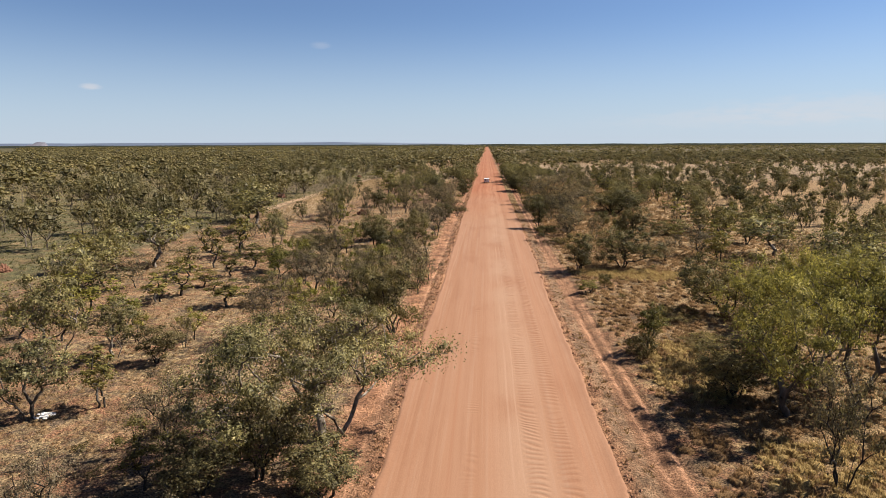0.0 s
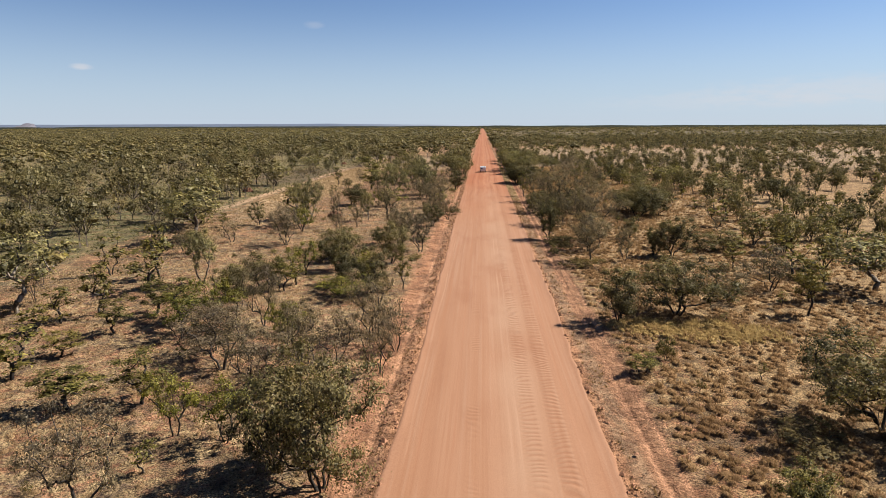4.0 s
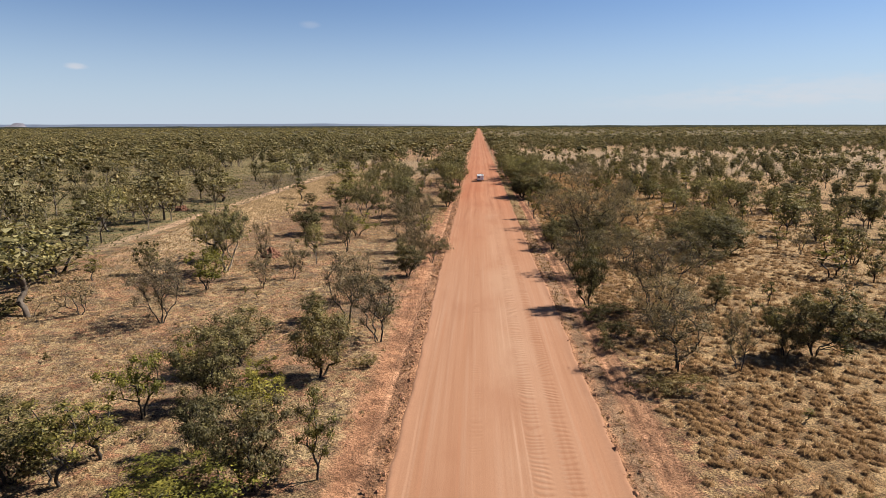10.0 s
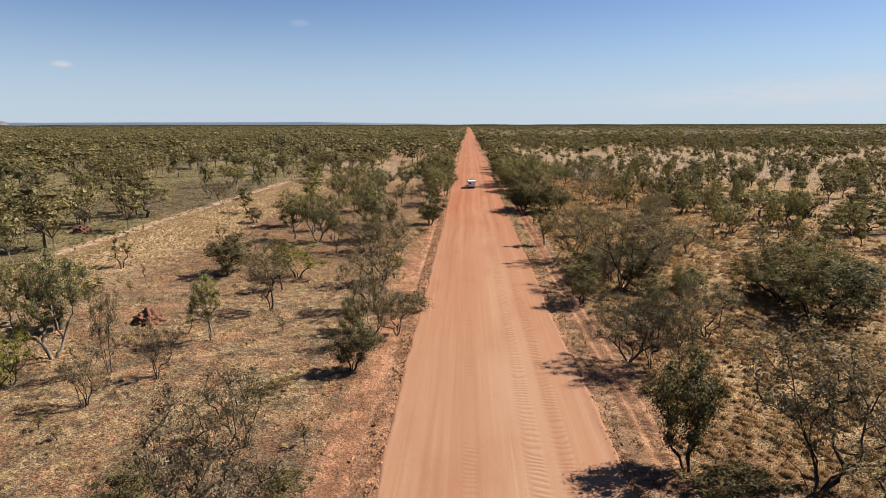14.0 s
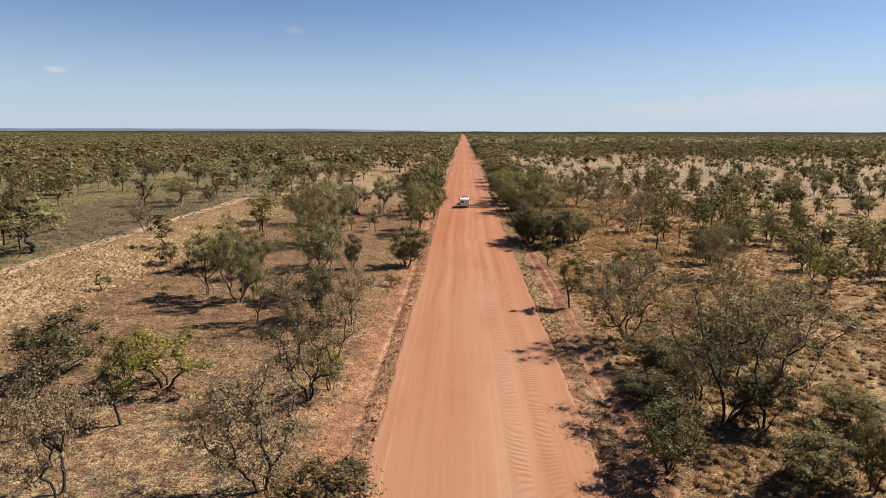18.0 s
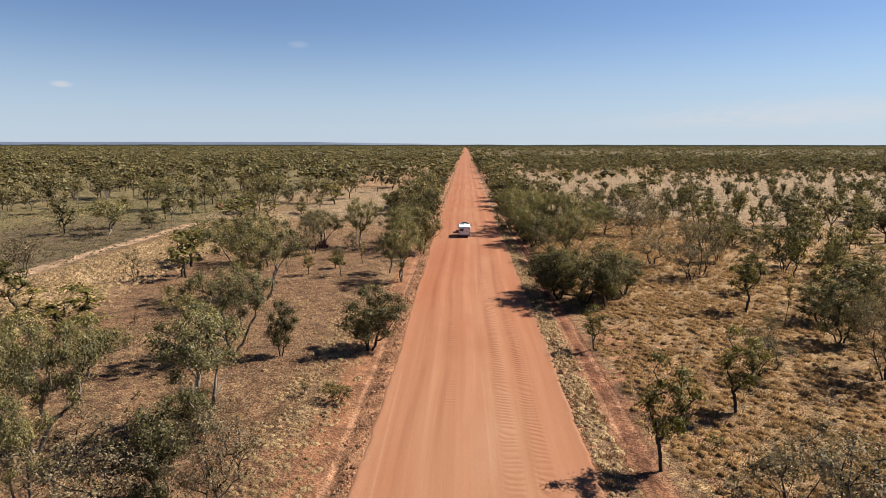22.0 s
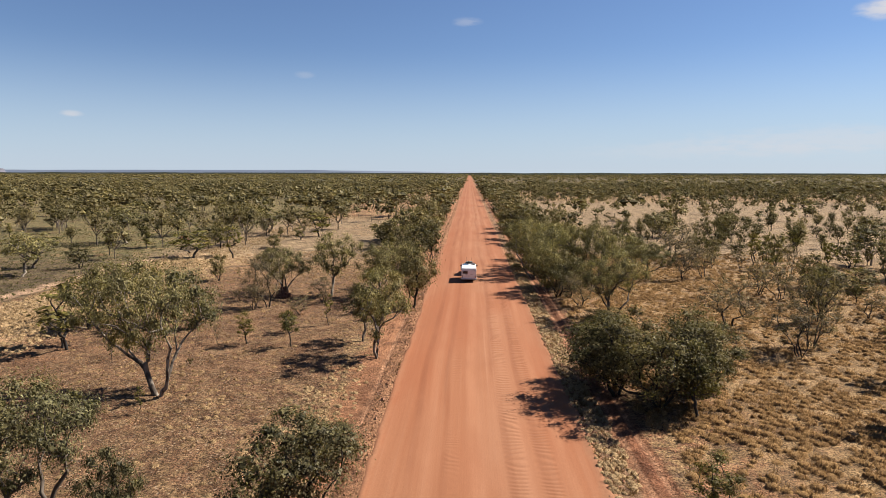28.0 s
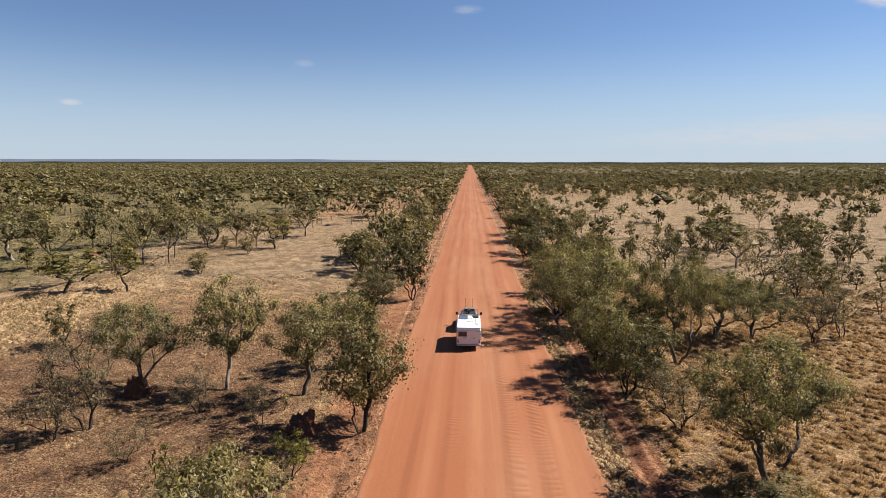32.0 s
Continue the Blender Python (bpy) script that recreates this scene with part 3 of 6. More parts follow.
# ---- the road: a crowned sheet with windrows of loose gravel on both edges ----
rx = np.r_[-6.65, -6.5, -6.35, -6.2, -6.05, -5.9, -5.6, -5.2, np.linspace(-4.7, 6.7, 16), 7.2, 7.6, 7.9, 8.05, 8.2, 8.35, 8.5, 8.65]
ry = np.r_[spaced((-60, 430, 0.9)), 430 + growing(0, 4500, 2, 1.15)]
RX, RY = np.meshgrid(rx, ry)
side = np.abs(RX - 1.0)
wander = 0.13 * np.sin(RY * 0.047 + (RX > 1.0) * 2.0) + 0.10 * np.sin(RY * 0.13 + (RX > 1.0)) + 0.07 * np.sin(RY * 0.61 + (RX > 1.0) * 4.0 + 2 * np.sin(RY * 0.23)) + 0.05 * np.sin(RY * 1.7 + 3 * np.sin(RY * 0.41))
RXW = RX + np.where(side > 5.5, wander * np.sign(RX - 1.0), 0)
crown = 0.10 * (1 - (np.clip(side, 0, 7) / 7.0) ** 2)
lumpy = 0.6 + 0.25 * np.sin(RY * 0.83) * np.sin(RY * 0.29) + 0.25 * np.sin(RY * 2.3 + 3 * np.sin(RY * 0.7))
ridge = 0.075 * np.exp(-(((side - 7.05) / 0.22) ** 2)) * lumpy
RZ = 0.015 + crown + ridge - np.clip((side - 7.25) / 0.4, 0, 1) * 0.35
cols = len(rx)
corner = (np.arange(len(ry) - 1)[:, None] * cols + np.arange(cols - 1)).ravel()
road = new("road", mesh_of("road", np.stack([RXW, RY, RZ], -1).reshape(-1, 3), np.stack([corner, corner + 1, corner + cols + 1, corner + cols], 1), [ROAD], smooth=True))
tagged(road, "straight unsealed red gravel road with corrugations and wheel marks", "road", kind="structure")


# ---- trees ----
def tube(points, radii, sides):
    """Corners and faces of a tapering limb along points."""
    p = np.asarray(points, float)
    n = len(p)
    d = np.gradient(p, axis=0)
    d /= np.linalg.norm(d, axis=1)[:, None] + 1e-9
    ref = np.where(np.abs(d[:, 2:3]) > 0.9, [[1.0, 0, 0]], [[0, 0, 1.0]])
    u = np.cross(d, ref)
    u /= np.linalg.norm(u, axis=1)[:, None] + 1e-9
    w = np.cross(d, u)
    a = np.arange(sides) * 2 * np.pi / sides
    ring = u[:, None] * np.cos(a)[None, :, None] + w[:, None] * np.sin(a)[None, :, None]
    v = (p[:, None] + ring * np.asarray(radii)[:, None, None]).reshape(-1, 3)
    i, j = np.meshgrid(np.arange(n - 1), np.arange(sides), indexing="ij")
    k = (j + 1) % sides
    return v, np.stack([i * sides + j, i * sides + k, (i + 1) * sides + k, (i + 1) * sides + j], -1).reshape(-1, 4)


def bent(rng, a, b, n, wild, lift=0.0):
    """A crooked line from a to b."""
    t = np.linspace(0, 1, n)[:, None]
    p = np.asarray(a) * (1 - t) + np.asarray(b) * t
    p[1:-1] += rng.normal(0, wild * np.linalg.norm(np.subtract(b, a)), (n - 2, 3))
    p[:, 2] += lift * np.sin(np.pi * t[:, 0])
    return p


def crown_of(rng, tall, wide, base, clumps, fill):
    """Centres and radii of the leaf clumps of an uneven crown, and the crown's middle."""
    lobes = rng.uniform(0, 6.28, 4)
    half = np.array([wide / 2, wide / 2, tall * (1 - base) / 2])
    mid = np.array([0.06 * wide * np.sin(lobes[3]), 0.06 * wide * np.cos(lobes[3]), tall * (1 + base) / 2])
    size = (fill * 4.19 * half.prod() / (3.0 * clumps)) ** (1 / 3)
    centres = np.zeros((0, 3))
    for _ in range(clumps):
        d = rng.normal(size=(14, 3))
        d /= np.linalg.norm(d, axis=1)[:, None]
        d[:, 2] = np.abs(d[:, 2]) * np.where(rng.random(14) < (0.70 if base > 0.2 else 0.52), 1, -0.9)
        ang = np.arctan2(d[:, 1], d[:, 0])
        out = 1 + 0.20 * np.sin(2 * ang + lobes[0]) + 0.18 * np.sin(3 * ang + lobes[1]) + 0.18 * np.sin(4.5 * d[:, 2] + 2 * ang + lobes[2])
        if base < 0.15:
            low = np.hypot(d[:, 0], d[:, 1]) + 0.15
            d[:, :2] *= np.where(d[:, 2] < 0, 0.45 + 0.45 / low, 1.0)[:, None]
        p = mid + d * (rng.random(14) ** 0.42 * out)[:, None] * np.maximum(half - size * 0.75, half * 0.35)
        gap = np.linalg.norm(p[:, None] - centres[None], axis=2).min(1) if len(centres) else np.ones(14)
        centres = np.vstack([centres, p[np.argmax(gap * rng.uniform(0.6, 1.0, 14))]])
    radii = size * rng.uniform(0.68, 1.30, clumps)
    centres[:, 2] = np.clip(centres[:, 2], np.maximum(radii * 0.62, tall * base * 0.8), tall * 0.98 - radii * 0.5)
    return centres, radii, mid


def leaf_cards(rng, centres, radii, mid, leaves, leaf, droop, core):
    """Single leaves gathered in flattened clumps, denser towards their shells and tops."""
    n = len(centres) * leaves
    d = rng.normal(size=(n, 3))
    d[:, 2] += 0.25
    d /= np.linalg.norm(d, axis=1)[:, None]
    R = np.repeat(radii, leaves)
    reach = rng.random(n) ** 0.55 * (1 + 0.18 * rng.normal(size=n))
    kern = rng.random(n) < core
    reach[kern] *= 0.5
    c = np.repeat(centres, leaves, 0) + d * (reach * R)[:, None] * np.array([1, 1, 0.72])
    c[:, 2] = np.clip(c[:, 2], 0.06, None)
    out = c - mid
    out /= np.linalg.norm(out, axis=1)[:, None] + 1e-9
    face = 0.65 * d + 0.35 * out + rng.normal(size=(n, 3)) * 0.42
    face[:, 2] += 0.35
    along = rng.normal(size=(n, 3))
    along[:, 2] -= droop
    along -= face * ((along * face).sum(1) / (face * face).sum(1))[:, None]
    along /= np.linalg.norm(along, axis=1)[:, None]
    across = np.cross(along, face)
    across /= np.linalg.norm(across, axis=1)[:, None] + 1e-9
    size = rng.uniform(0.65, 1.3, n)[:, None]
    size[kern] *= 1.9
    L, W = along * size * leaf[0] / 2, across * size * leaf[1] / 2
    return np.stack([c + W - 0.5 * L, c - W - 0.5 * L, c + L], 1).reshape(-1, 3), np.arange(3 * n).reshape(-1, 3)


def trimmed(wood, leaves, tall, wide):
    """Both scaled so that the crown has the height and width asked for."""
    lo, hi = np.percentile(leaves, 1.5, axis=0), np.percentile(leaves, 98.5, axis=0)
    scale = np.array([wide / (hi[0] - lo[0]), wide / (hi[1] - lo[1]), tall / hi[2]])
    scale[:2] = scale[:2].mean() * 0.92
    return wood * scale, leaves * scale


def grow(seed, tall, wide, base, stems, clumps, leaves, leaf, droop, fill, thick, twigs, core=0.10):
    """Wood and leaves of a tree: base is where the crown begins, as a share of its height."""
    rng = np.random.default_rng(seed)
    centres, radii, mid = crown_of(rng, tall, wide, base, clumps, fill)
    wood_v, wood_f, count = [], [], 0

    def add(points, thickness, s):
        nonlocal count
        v, f = tube(points, thickness, s)
        wood_v.append(v), wood_f.append(f + count)
        count += len(v)

    # nodes of the branching: place, parent, way along the wood from the ground
    place, parent, far = [], [], []
    turn = rng.uniform(0, 6.28)
    for k in range(stems):
        a = turn + k * 6.283 / stems + rng.uniform(-0.4, 0.4)
        spread = (0.0 if stems == 1 else 0.09 * wide) * rng.uniform(0.7, 1.3)
        foot = np.array([0.10 * math.cos(a), 0.10 * math.sin(a), -0.15]) * (1.0 if stems > 1 else 0.0) + np.array([0, 0, -0.15])
        fork = np.array([spread * math.cos(a), spread * math.sin(a), tall * max(0.15, base * 0.72) * rng.uniform(0.75, 1.15)])
        if stems == 1:
            fork[:2] += rng.normal(0, 0.03 * wide, 2)
        place += [foot, fork]
        parent += [-1, len(place) - 2]
        far += [0.0, float(np.linalg.norm(fork - foot))]
    order = np.argsort(np.linalg.norm(centres - np.array([0, 0, tall * base * 0.6]), axis=1))
    tips = {}
    for k in order:
        end = centres[k] - np.array([0, 0, 0.25 * radii[k]])
        P, F = np.array(place), np.array(far)
        cost = np.linalg.norm(P - end, axis=1) + 0.32 * F + 1.6 * np.maximum(0, P[:, 2] - end[2] + 0.15)
        cost[[i for i, p in enumerate(parent) if p < 0]] += 99 if base > 0.12 else 0.6
        j = int(np.argmin(cost))
        way = end - place[j]
        half_way = place[j] + way * rng.uniform(0.40, 0.60) + rng.normal(0, 0.10, 3) * np.linalg.norm(way) + np.array([0, 0, 0.06 * np.linalg.norm(way)])
        half_way[2] = max(half_way[2], 0.1)
        for p, q in ((half_way, j), (end, len(place))):
            place.append(p), parent.append(q)
            far.append(far[q] + float(np.linalg.norm(p - place[q])))
        tips[len(place) - 1] = k
    load = np.zeros(len(place))
    for i in range(len(place) - 1, -1, -1):
        load[i] += i in tips
        if parent[i] >= 0:
            load[parent[i]] += load[i]
    girth = thick * np.maximum((load / clumps) ** 0.48, 0.10)
    for i, p in enumerate(parent):
        if p >= 0:
            n = 4 if load[i] > 0.15 * clumps else 3
            start = min(girth[p], girth[i] * 1.35)
            add(bent(rng, place[p], place[i], n, 0.045), np.linspace(start, girth[i] * (0.45 if i in tips else 1.0), n), 6 if girth[i] > 0.5 * thick else 4)
    # twigs inside each clump
    for i, k in tips.items():
        for _ in range(twigs):
            d = rng.normal(size=3)
            d[2] += 0.35
            d *= radii[k] * rng.uniform(0.65, 1.05) / np.linalg.norm(d)
            add(bent(rng, place[i], place[i] + d * np.array([1, 1, 0.75]) + np.array([0, 0, 0.1 * radii[k]]), 3, 0.10), np.array([0.075, 0.055, 0.02]) * thick, 3)
    lv, lf = leaf_cards(rng, centres, radii, mid, leaves, leaf, droop, core)
    wv, lv = trimmed(np.concatenate(wood_v), lv, tall, wide)
    return wv, np.concatenate(wood_f), lv, lf


# kind: height, width, crown's base, stems, clumps, leaves a clump, leaf size, droop, fill, thickness, twigs a clump
FORM = {
    "gum": (7.0, 6.5, 0.21, 2, 30, 205, (0.23, 0.100), 0.9, 0.64, 0.16, 4, 0.12),
    "wattle": (5.2, 5.0, 0.06, 4, 32, 190, (0.19, 0.100), 0.2, 0.85, 0.13, 4, 0.16),
    "scrub": (5.0, 5.2, 0.12, 5, 30, 125, (0.16, 0.076), 0.2, 0.52, 0.10, 8, 0.06),
    "sapling": (5.0, 2.8, 0.18, 2, 16, 110, (0.20, 0.090), 0.6, 0.48, 0.085, 4, 0.12),
    "bright": (4.0, 4.2, 0.16, 3, 18, 110, (0.19, 0.090), 0.5, 0.42, 0.09, 4, 0.08),
    "shrub": (1.8, 3.2, 0.02, 5, 22, 90, (0.15, 0.076), 0.0, 0.60, 0.04, 5, 0.10),
}
BIG = {
    "gum": (8.5, 11.5, 0.25, 2, 56, 330, (0.205, 0.090), 0.9, 0.62, 0.26, 5, 0.13),
    "wattle": (7.0, 9.0, 0.05, 6, 64, 240, (0.175, 0.090), 0.2, 0.85, 0.19, 5, 0.16),
    "scrub": (7.0, 8.5, 0.12, 5, 60, 190, (0.155, 0.075), 0.2, 0.52, 0.15, 8, 0.06),
}
HUGE = {"gum": (9.0, 16.0, 0.26, 2, 84, 400, (0.20, 0.085), 0.9, 0.55, 0.32, 6, 0.12)}
FORM["green_gum"], BIG["green_gum"] = FORM["gum"], BIG["gum"]
NAME = {
    "green_gum": ("gum_tree", "tree", "broad yellow-green eucalyptus standing over tall dry grass", "roadside trees"),
    "gum": ("gum_tree", "tree", "spreading eucalyptus with pale bark and grey-green leaves on red earth", "roadside trees"),
    "wattle": ("wattle_tree", "tree", "bushy dark-green many-stemmed wattle tree standing in dry grass", "roadside trees"),
    "scrub": ("scrub_tree", "tree", "sparse grey-brown scrub tree with bare twigs showing", "roadside trees"),
    "sapling": ("sapling", "tree", "slender young tree with a narrow green crown", "young trees"),
    "bright": ("green_bush", "bush", "fresh yellow-green bush among dry grass", "green bushes"),
    "shrub": ("low_shrub", "shrub", "low rounded grey-green shrub close to the ground", "low shrubs"),
}
MODELS = {}


def model(key, size, n):
    """Trunk and crown of a kind of tree; thin ones for trees that stand well off the road."""
    at = (key, size, n)
    if at not in MODELS:
        form = list(HUGE[key] if size == "huge" else BIG[key] if size == "big" else FORM[key])
        if size == "tiny":
            form[4], form[5], form[10] = form[4] // 2, form[5] // 3, 2
            form[6] = (form[6][0] * 1.6, form[6][1] * 1.7)
        if size == "thin":
            form[4], form[5], form[10] = form[4] * 2 // 3, form[5] // 3, 2
            form[6] = (form[6][0] * 1.6, form[6][1] * 1.75)
        if size == "fine":
            form[5] = form[5] * 3 // 2
            form[6] = (form[6][0] * 0.82, form[6][1] * 0.82)
        wv, wf, lv, lf = grow(100 * len(MODELS) + 7, *form)
        MODELS[at] = (mesh_of("trunk", wv, wf, [BARK[key]], smooth=True), mesh_of("crown", lv, lf, [LEAF[key]]))
    return MODELS[at]


STOOD = []


def stand(key, x, y, tall, wide):
    """A tree of a kind at its place, with its height and the width of its crown."""
    rng = random.Random(int(x * 131 + y * 17))
    wide = min(wide, 1.2 * tall) if key == "scrub" else wide
    off = abs(x) > 40 or y > 325
    size = "tiny" if wide < 1.75 else "thin" if off else "huge" if key in HUGE and wide > 13 else "big" if key in BIG and wide > 7.2 else "fine" if abs(x) < 28 else "mid"
    trunk, crown = model(key, size, rng.randrange(4 if size in ("mid", "fine") else 3))
    full = HUGE[key] if size == "huge" else BIG[key] if size == "big" else FORM[key]
    name, category, label, group = NAME[key]
    ob = new(name)
    ob.empty_display_size = 0.3
    ob.matrix_world = pose(x, y, float(swell(np.array(x), np.array(y))), 0, 0, rng.uniform(0, 360)) @ Matrix.Diagonal((wide / full[1], wide / full[1], tall / full[0], 1))
    new("trunk", trunk).parent = ob
    new("crown", crown).parent = ob
    tag = "tall " if tall > 7.5 else "small " if tall < 2.6 and key != "shrub" else ""
    tagged(ob, tag + label, category, group)
    STOOD.append((x, y))


def gum(*a):
    stand("gum", *a)


def green_gum(*a):
    stand("green_gum", *a)


def wattle(*a):
    stand("wattle", *a)


def scrub(*a):
    stand("scrub", *a)


def sapling(*a):
    stand("sapling", *a)


def bright(*a):
    stand("bright", *a)


def shrub(*a):
    stand("shrub", *a)


# x, y, height, crown width
wattle(-15.9, 30.4, 3.3, 4.5)
sapling(-19.4, 30.7, 4.3, 2.5)
wattle(-8.9, 30.8, 3.7, 4.7)
wattle(-13.2, 32.3, 5.9, 4.6)
scrub(20.2, 33.2, 7.6, 4.8)
gum(-10.2, 36.8, 9.0, 15.8)
green_gum(22.0, 43.4, 9.8, 9.6)
green_gum(29.2, 47.5, 11.0, 10.6)
wattle(19.5, 46.6, 4.5, 6.2)
wattle(-29.5, 50.7, 3.3, 3.9)
shrub(-13.6, 52.9, 1.7, 6.5)
shrub(-23.5, 54.6, 1.4, 3.5)
shrub(14.6, 54.6, 2.4, 3.2)
scrub(-29.2, 54.9, 3.1, 2.0)
sapling(-42.9, 56.2, 3.9, 3.3)
bright(-35.0, 56.7, 3.8, 3.2)
sapling(-47.9, 56.8, 3.2, 3.4)
sapling(15.4, 57.0, 4.6, 2.4)
bright(-29.6, 57.6, 3.3, 2.6)
scrub(-22.0, 58.1, 7.0, 4.9)
shrub(20.9, 58.4, 0.9, 6.0)
sapling(16.7, 60.4, 3.0, 2.5)
wattle(-9.7, 61.2, 8.5, 8.0)
sapling(-20.9, 62.2, 2.3, 1.7)
wattle(-13.1, 63.1, 6.2, 4.9)
bright(-41.5, 63.8, 3.0, 6.5)
bright(-46.2, 65.2, 5.0, 6.9)
bright(-17.5, 66.3, 4.4, 3.8)
gum(29.7, 66.6, 6.3, 4.1)
bright(-21.5, 67.1, 4.6, 3.4)
shrub(21.9, 68.4, 0.9, 5.7)
sapling(-31.6, 70.1, 3.4, 4.7)
wattle(27.6, 70.1, 6.9, 9.8)
gum(44.3, 70.3, 9.1, 10.6)
sapling(-26.6, 71.6, 4.2, 4.0)
sapling(-41.2, 72.1, 3.6, 4.5)
scrub(-18.5, 73.5, 5.8, 5.4)
sapling(-40.1, 75.1, 4.4, 4.6)
wattle(-53.0, 75.5, 4.0, 8.0)
scrub(-14.0, 76.6, 6.0, 6.2)
scrub(-23.0, 78.5, 5.8, 7.7)
scrub(-9.0, 78.6, 6.3, 4.4)
scrub(-15.7, 78.8, 6.4, 4.3)
sapling(13.5, 79.7, 1.7, 2.8)
sapling(-39.5, 81.0, 2.4, 3.3)
scrub(-25.5, 82.7, 4.7, 4.8)
shrub(16.4, 82.8, 2.0, 2.2)
bright(-18.7, 83.8, 4.7, 3.3)
scrub(-8.5, 84.2, 4.0, 4.8)
scrub(-13.7, 84.5, 4.3, 1.4)
bright(-30.3, 85.8, 4.4, 4.7)
sapling(-46.5, 86.7, 2.9, 3.6)
sapling(-38.0, 87.2, 3.7, 3.5)
scrub(-11.5, 87.6, 6.4, 5.8)
bright(-20.8, 88.4, 2.9, 3.1)
bright(-28.8, 89.1, 5.6, 4.4)
scrub(-23.3, 90.0, 7.0, 4.2)
sapling(-46.3, 90.2, 4.2, 3.8)
sapling(-60.8, 90.3, 6.3, 7.9)
sapling(-32.5, 91.0, 4.7, 5.2)
scrub(-9.5, 92.0, 3.3, 1.7)
sapling(-43.6, 92.8, 6.0, 3.8)
sapling(-37.2, 93.0, 3.9, 4.2)
wattle(14.5, 93.2, 5.9, 5.1)
gum(-53.8, 93.6, 9.1, 10.5)
bright(-28.5, 96.2, 2.5, 3.2)
wattle(21.5, 96.3, 6.6, 9.8)
sapling(36.1, 97.2, 6.3, 3.3)
wattle(-30.9, 100.2, 4.3, 4.5)
bright(-16.6, 101.4, 3.0, 6.4)
scrub(29.9, 101.9, 4.0, 4.6)
sapling(39.2, 103.0, 5.4, 3.4)
sapling(-43.5, 103.6, 6.5, 5.8)
bright(-19.0, 104.2, 2.1, 6.5)
sapling(-26.2, 104.4, 5.4, 3.6)
wattle(-14.3, 104.4, 6.0, 4.6)
wattle(-28.8, 104.5, 4.5, 5.4)
sapling(-10.6, 105.8, 5.9, 2.3)
gum(-38.1, 107.2, 7.3, 4.8)
sapling(-33.4, 107.5, 2.6, 2.8)
scrub(36.7, 107.6, 5.5, 6.7)
sapling(-25.3, 107.6, 4.0, 3.2)
gum(49.3, 108.0, 7.1, 11.6)
wattle(-19.1, 108.2, 4.5, 3.6)
sapling(-45.0, 109.7, 7.5, 4.0)
sapling(-53.5, 111.6, 5.8, 3.8)
bright(-16.4, 112.3, 3.9, 5.1)
bright(-25.6, 113.1, 5.0, 4.3)
wattle(-21.4, 115.6, 6.0, 4.9)
sapling(43.9, 116.0, 5.3, 5.6)
wattle(72.5, 117.4, 5.0, 8.7)
bright(-18.6, 118.4, 2.5, 2.8)
sapling(36.6, 119.2, 4.3, 2.9)
shrub(14.9, 119.5, 1.4, 4.7)
bright(-25.3, 120.7, 3.3, 3.3)
scrub(-23.3, 120.8, 2.6, 4.1)
wattle(-14.2, 121.2, 6.3, 5.0)
wattle(-22.2, 123.3, 4.9, 6.1)
shrub(-10.9, 123.8, 0.9, 2.4)
scrub(16.7, 123.9, 7.4, 6.6)
scrub(22.0, 124.2, 5.5, 3.9)
sapling(44.6, 126.3, 3.4, 1.9)
wattle(27.5, 127.4, 4.9, 3.4)
wattle(30.5, 128.3, 6.5, 5.6)
shrub(11.8, 129.2, 1.2, 2.2)
scrub(-10.7, 130.1, 6.8, 6.2)
scrub(17.7, 132.0, 6.5, 5.8)
shrub(13.0, 132.6, 1.7, 4.1)
wattle(41.0, 133.0, 3.5, 5.6)
wattle(37.2, 133.2, 3.0, 5.4)
wattle(29.3, 134.4, 2.8, 2.4)
scrub(-35.2, 134.5, 7.0, 7.5)
gum(-51.6, 136.4, 10.4, 12.2)
scrub(-15.0, 135.4, 7.8, 5.4)
wattle(53.1, 136.7, 5.2, 4.4)
shrub(-55.7, 137.1, 1.7, 5.8)
shrub(12.2, 137.8, 1.1, 3.2)
wattle(-19.0, 137.2, 2.9, 3.0)
shrub(-11.5, 139.4, 0.9, 3.4)
shrub(14.5, 140.7, 0.9, 5.2)
scrub(18.7, 140.8, 9.4, 10.2)
wattle(12.3, 142.9, 7.4, 4.2)
wattle(27.1, 143.5, 3.9, 3.3)
scrub(-15.6, 144.5, 5.6, 4.6)
sapling(-11.6, 144.7, 1.7, 0.9)
sapling(34.1, 145.3, 2.9, 1.5)
bright(-36.4, 148.5, 5.6, 6.0)
scrub(-29.4, 149.7, 4.6, 3.4)
shrub(-16.3, 152.4, 0.9, 3.8)
scrub(15.1, 153.4, 2.1, 3.7)
bright(-37.8, 153.4, 4.4, 3.8)
scrub(-26.6, 154.9, 4.6, 3.3)
wattle(-61.4, 155.4, 7.0, 14.1)
scrub(-31.2, 155.9, 7.9, 2.5)
wattle(-48.2, 156.1, 5.0, 3.5)
wattle(-10.8, 157.3, 4.3, 3.8)
scrub(16.7, 157.5, 7.0, 3.7)
scrub(14.4, 158.1, 7.4, 2.3)
gum(-38.0, 158.8, 9.5, 7.6)
sapling(49.1, 159.4, 5.8, 4.6)
scrub(13.2, 160.2, 6.1, 7.5)
sapling(32.8, 160.7, 2.2, 1.1)
gum(-25.8, 163.6, 6.3, 3.2)
scrub(-9.9, 163.6, 6.2, 3.9)
sapling(-28.8, 165.9, 1.9, 1.2)
scrub(22.2, 166.1, 5.6, 6.8)
scrub(-8.0, 166.5, 4.7, 5.1)
sapling(-42.9, 167.2, 7.5, 9.1)
wattle(-12.7, 167.5, 3.5, 2.6)
